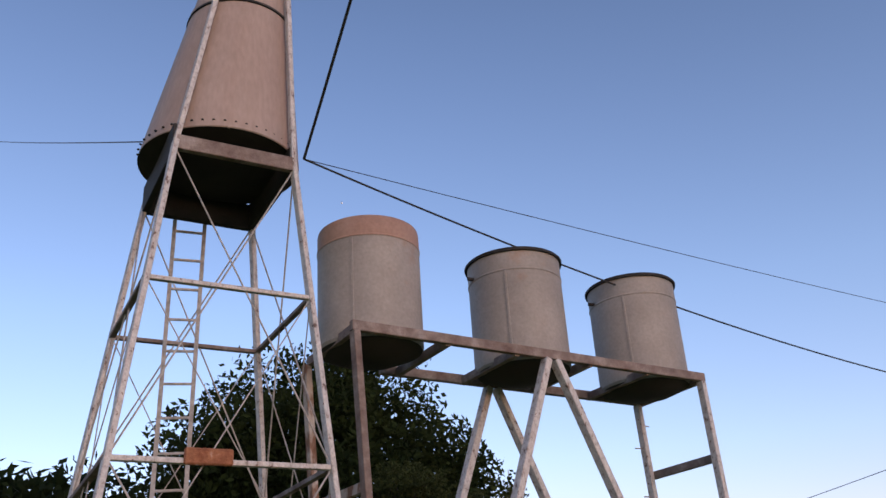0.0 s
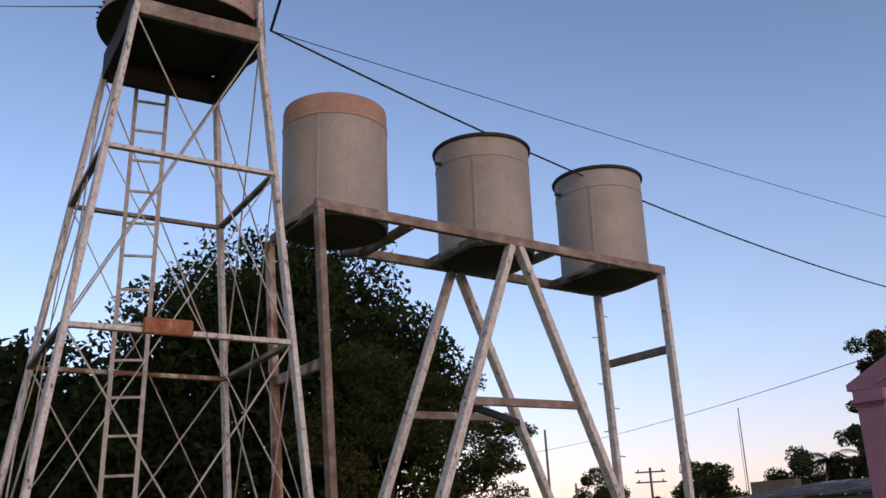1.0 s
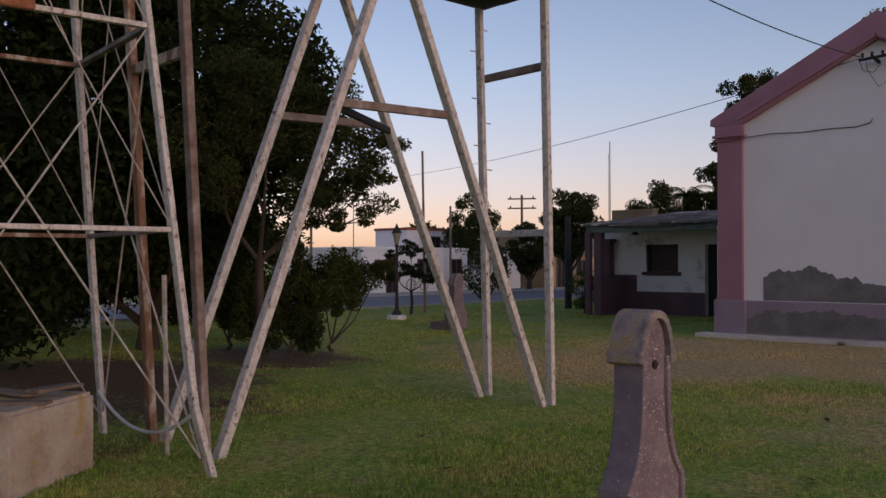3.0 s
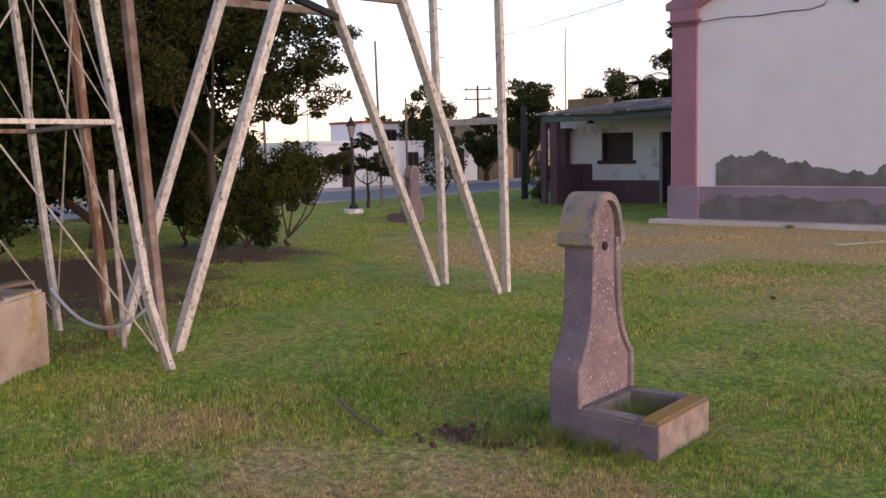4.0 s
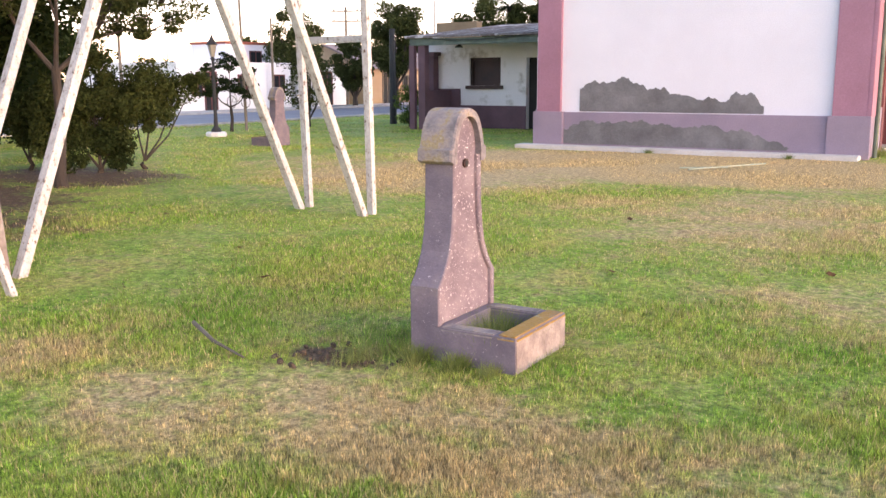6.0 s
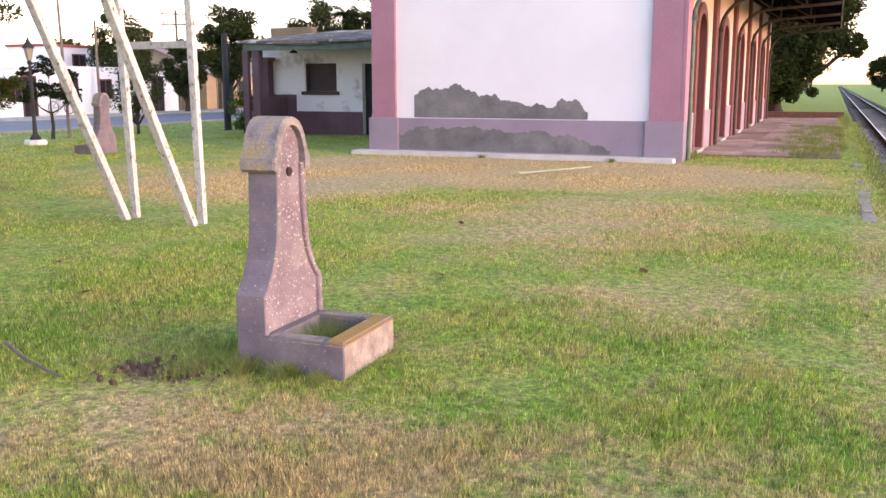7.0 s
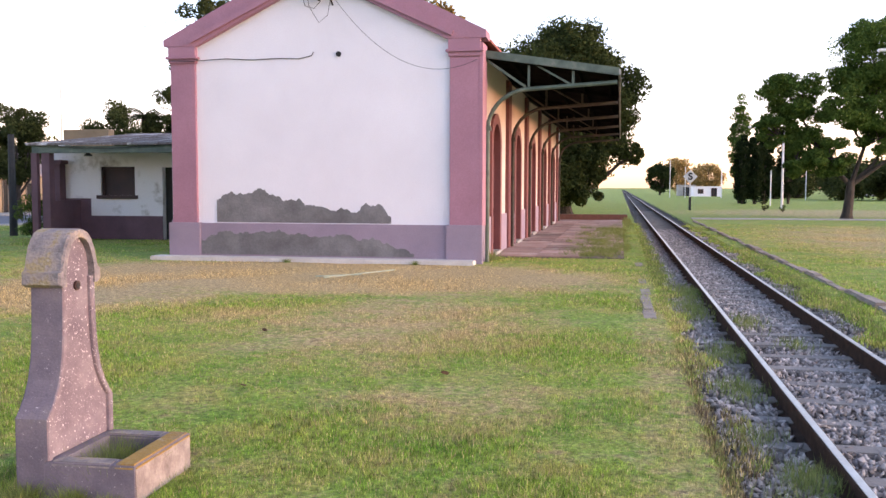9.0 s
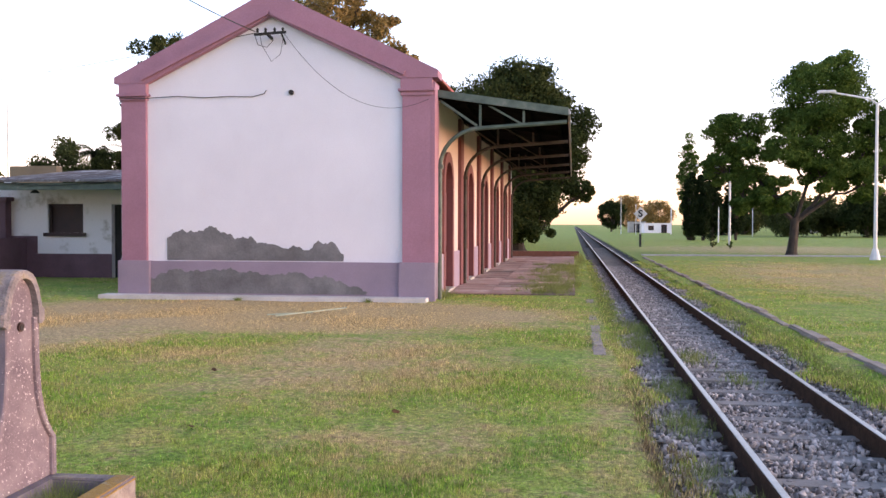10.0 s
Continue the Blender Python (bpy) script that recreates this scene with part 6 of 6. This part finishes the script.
tree("path_shrub", (9.8, 66.5, 0), 0.75, 0.0, 0.35, "small dry shrub beside the footpath", LEAFOLIVE, 500, 0.09, 80, 14, 0.03)
tree("path_shrub", (10.6, 64.0, 0), 0.5, 0.0, 0.25, "small green shrub beside the footpath", LEAFLIT, 400, 0.08, 81, 12, 0.03)
for x, y, h in ((7.7, 150, 6.0), (10.2, 152, 5.0), (15.6, 150, 4.6), (16.2, 155, 4.4), (13.2, 86, 3.2), (24.5, 130, 5.2)):
    pole("white_pole", (x, y, 0), h, 0.06, "pale concrete pole far across the lawn", WHITEMETAL)

# ---- small things on the lawn ----
tagged(part("pvc_pipe", tube([(-5.05, 15.0, 0.05), (-4.2, 16.6, 0.06)], 0.014, 8), PVC), "pale plastic pipe lying on the dry grass", "pipe")
tagged(part("pvc_pipe", tube([(-5.3, 15.3, 0.04), (-4.6, 15.7, 0.05)], 0.014, 8), PVC), "greenish pipe lying on the dry grass", "pipe")
tagged(part("fallen_stick", tube([(-4.58, 3.91, 0.05), (-4.2, 3.72, 0.035), (-3.82, 3.59, 0.03)], [0.014, 0.011, 0.006], 6), WOOD), "fallen grey stick in the grass", "stick")

rng = random.Random(5)
clods = bmesh.new()
for k in range(52):
    x, y = -3.42 + rng.gauss(0, 0.2), 3.95 + rng.gauss(0, 0.11)
    r = rng.uniform(0.01, 0.03)
    bmesh.ops.create_icosphere(clods, subdivisions=1, radius=r, matrix=Matrix.LocRotScale((x, y, r * 0.45), Euler((rng.uniform(0, 3), rng.uniform(0, 3), 0)), (1, rng.uniform(0.6, 1.3), rng.uniform(0.5, 0.9))))
tagged(part("soil_clods", clods, surface("dark_soil", [(0.3, (0.05, 0.032, 0.022)), (0.7, (0.12, 0.08, 0.055))], 20, 1.0, bump=0.8)), "scattered dark clods of dug soil", "soil", kind="stuff")
DEADLEAF = surface("dead_leaf", [(0.3, (0.10, 0.045, 0.022)), (0.7, (0.2, 0.1, 0.05))], 30, 0.9, bump=0.2)
for k, (x, y) in enumerate(((-2.99, 6.79), (-9.03, 6.93), (-8.6, 7.1), (-6.3, 6.0), (-5.2, 5.2), (-4.1, 7.2), (-3.9, 9.5), (-1.5, 7.6), (-7.9, 8.8), (-5.9, 4.4))):
    q = bmesh.new()
    f = [q.verts.new(c) for c in ((-0.04, 0, 0), (-0.013, 0.02, 0.008), (0.033, 0.014, 0.004), (0.05, 0, 0.014), (0.027, -0.02, 0.005), (-0.02, -0.017, 0.01))]
    q.faces.new(f)
    bmesh.ops.solidify(q, geom=q.faces[:], thickness=0.003)
    q.transform(pose(x, y, 0.03, 8 * k, 10, 57 * k))
    tagged(part("fallen_leaf", q, DEADLEAF), "curled brown fallen leaf on the grass", "leaf", "fallen leaves")
# weeds along the ballast, round the fountain and on the platform
mats = random.Random(8)
tufts([(mats.triangular(-1.7, 0.1, 0.0), mats.uniform(21.2, 36), 0.2, 120, mats.uniform(0.12, 0.19)) for k in range(80)] + [(0.92, 7.7, 0.25, 600, 0.04), (0.85, 6.2, 0.2, 250, 0.05), (1.02, 5.3, 0.16, 700, 0.06), (0.8, 4.5, 0.25, 700, 0.08), (1.15, 4.25, 0.14, 700, 0.09), (0.95, 12.6, 0.6, 700, 0.045), (1.0, 9.3, 0.3, 500, 0.04), (1.5, 11.5, 0.35, 300, 0.05), (1.0, 14.6, 0.5, 600, 0.05),
       (1.75, 10.0, 0.2, 120, 0.06), (2.95, 12, 2.2, 1500, 0.05), (3.0, 18, 3.0, 1500, 0.06), (2.95, 9, 1.2, 900, 0.05), (2.7, 14, 5.0, 700, 0.05), (0.66, 18, 2.5, 1500, 0.06), (0.66, 26, 5, 1200, 0.08),
       (-2.75, 4.10, 0.05, 900, 0.10), (-3.0, 4.09, 0.05, 900, 0.12), (-2.55, 4.11, 0.04, 500, 0.07), (-3.3, 3.98, 0.09, 900, 0.09), (-3.16, 4.4, 0.22, 900, 0.09), (-2.72, 4.49, 0.10, 2200, 0.22), (-2.37, 4.6, 0.2, 500, 0.06), (-0.5, 25.5, 0.7, 900, 0.12), (-0.2, 23.0, 0.8, 1200, 0.13), (-0.45, 22.2, 0.5, 600, 0.08), (-0.8, 24.2, 0.5, 500, 0.08), (-1.3, 23.6, 0.3, 400, 0.08), (-1.1, 25.4, 0.3, 400, 0.07), (-0.9, 27.5, 0.5, 600, 0.08), (-1.6, 29.0, 0.3, 160, 0.07), (-0.05, 28, 2.5, 700, 0.12), (-1.0, 31, 1.0, 200, 0.10), (-0.2, 36, 2.5, 300, 0.14), (0.3, 41, 2.5, 500, 0.3),
       (-2.85, 20.0, 0.2, 300, 0.22), (-7, 18.38, 0.06, 200, 0.1), (-4.2, 18.38, 0.05, 150, 0.1)], 77, "taller green weeds and grass tufts")
lawn_grass(1500000, 2.1, 42, -32, 80, 101)
lawn_grass(90000, 0.35, 2.1, -70, 200, 102)

# ---- platform slabs ----
rng = random.Random(21)
slab_mesh = part("paving_slab", box(-0.5, 0.5, -0.495, 0.495, -0.05, 0.0, 0.01), BRICKRED, platform)
for row in range(24):
    for col in range(3):
        if rng.random() < 0.05:
            continue
        o = slab_mesh if row + col == 0 else new("paving_slab", slab_mesh.data)
        o.parent = platform
        o.location = (-2.46 + 1.01 * col, 21.42 + 1.0 * row, 0.043 + rng.uniform(-0.008, 0.008))
        o.rotation_euler = (rng.uniform(-0.008, 0.008), rng.uniform(-0.008, 0.008), rng.uniform(-0.01, 0.01))
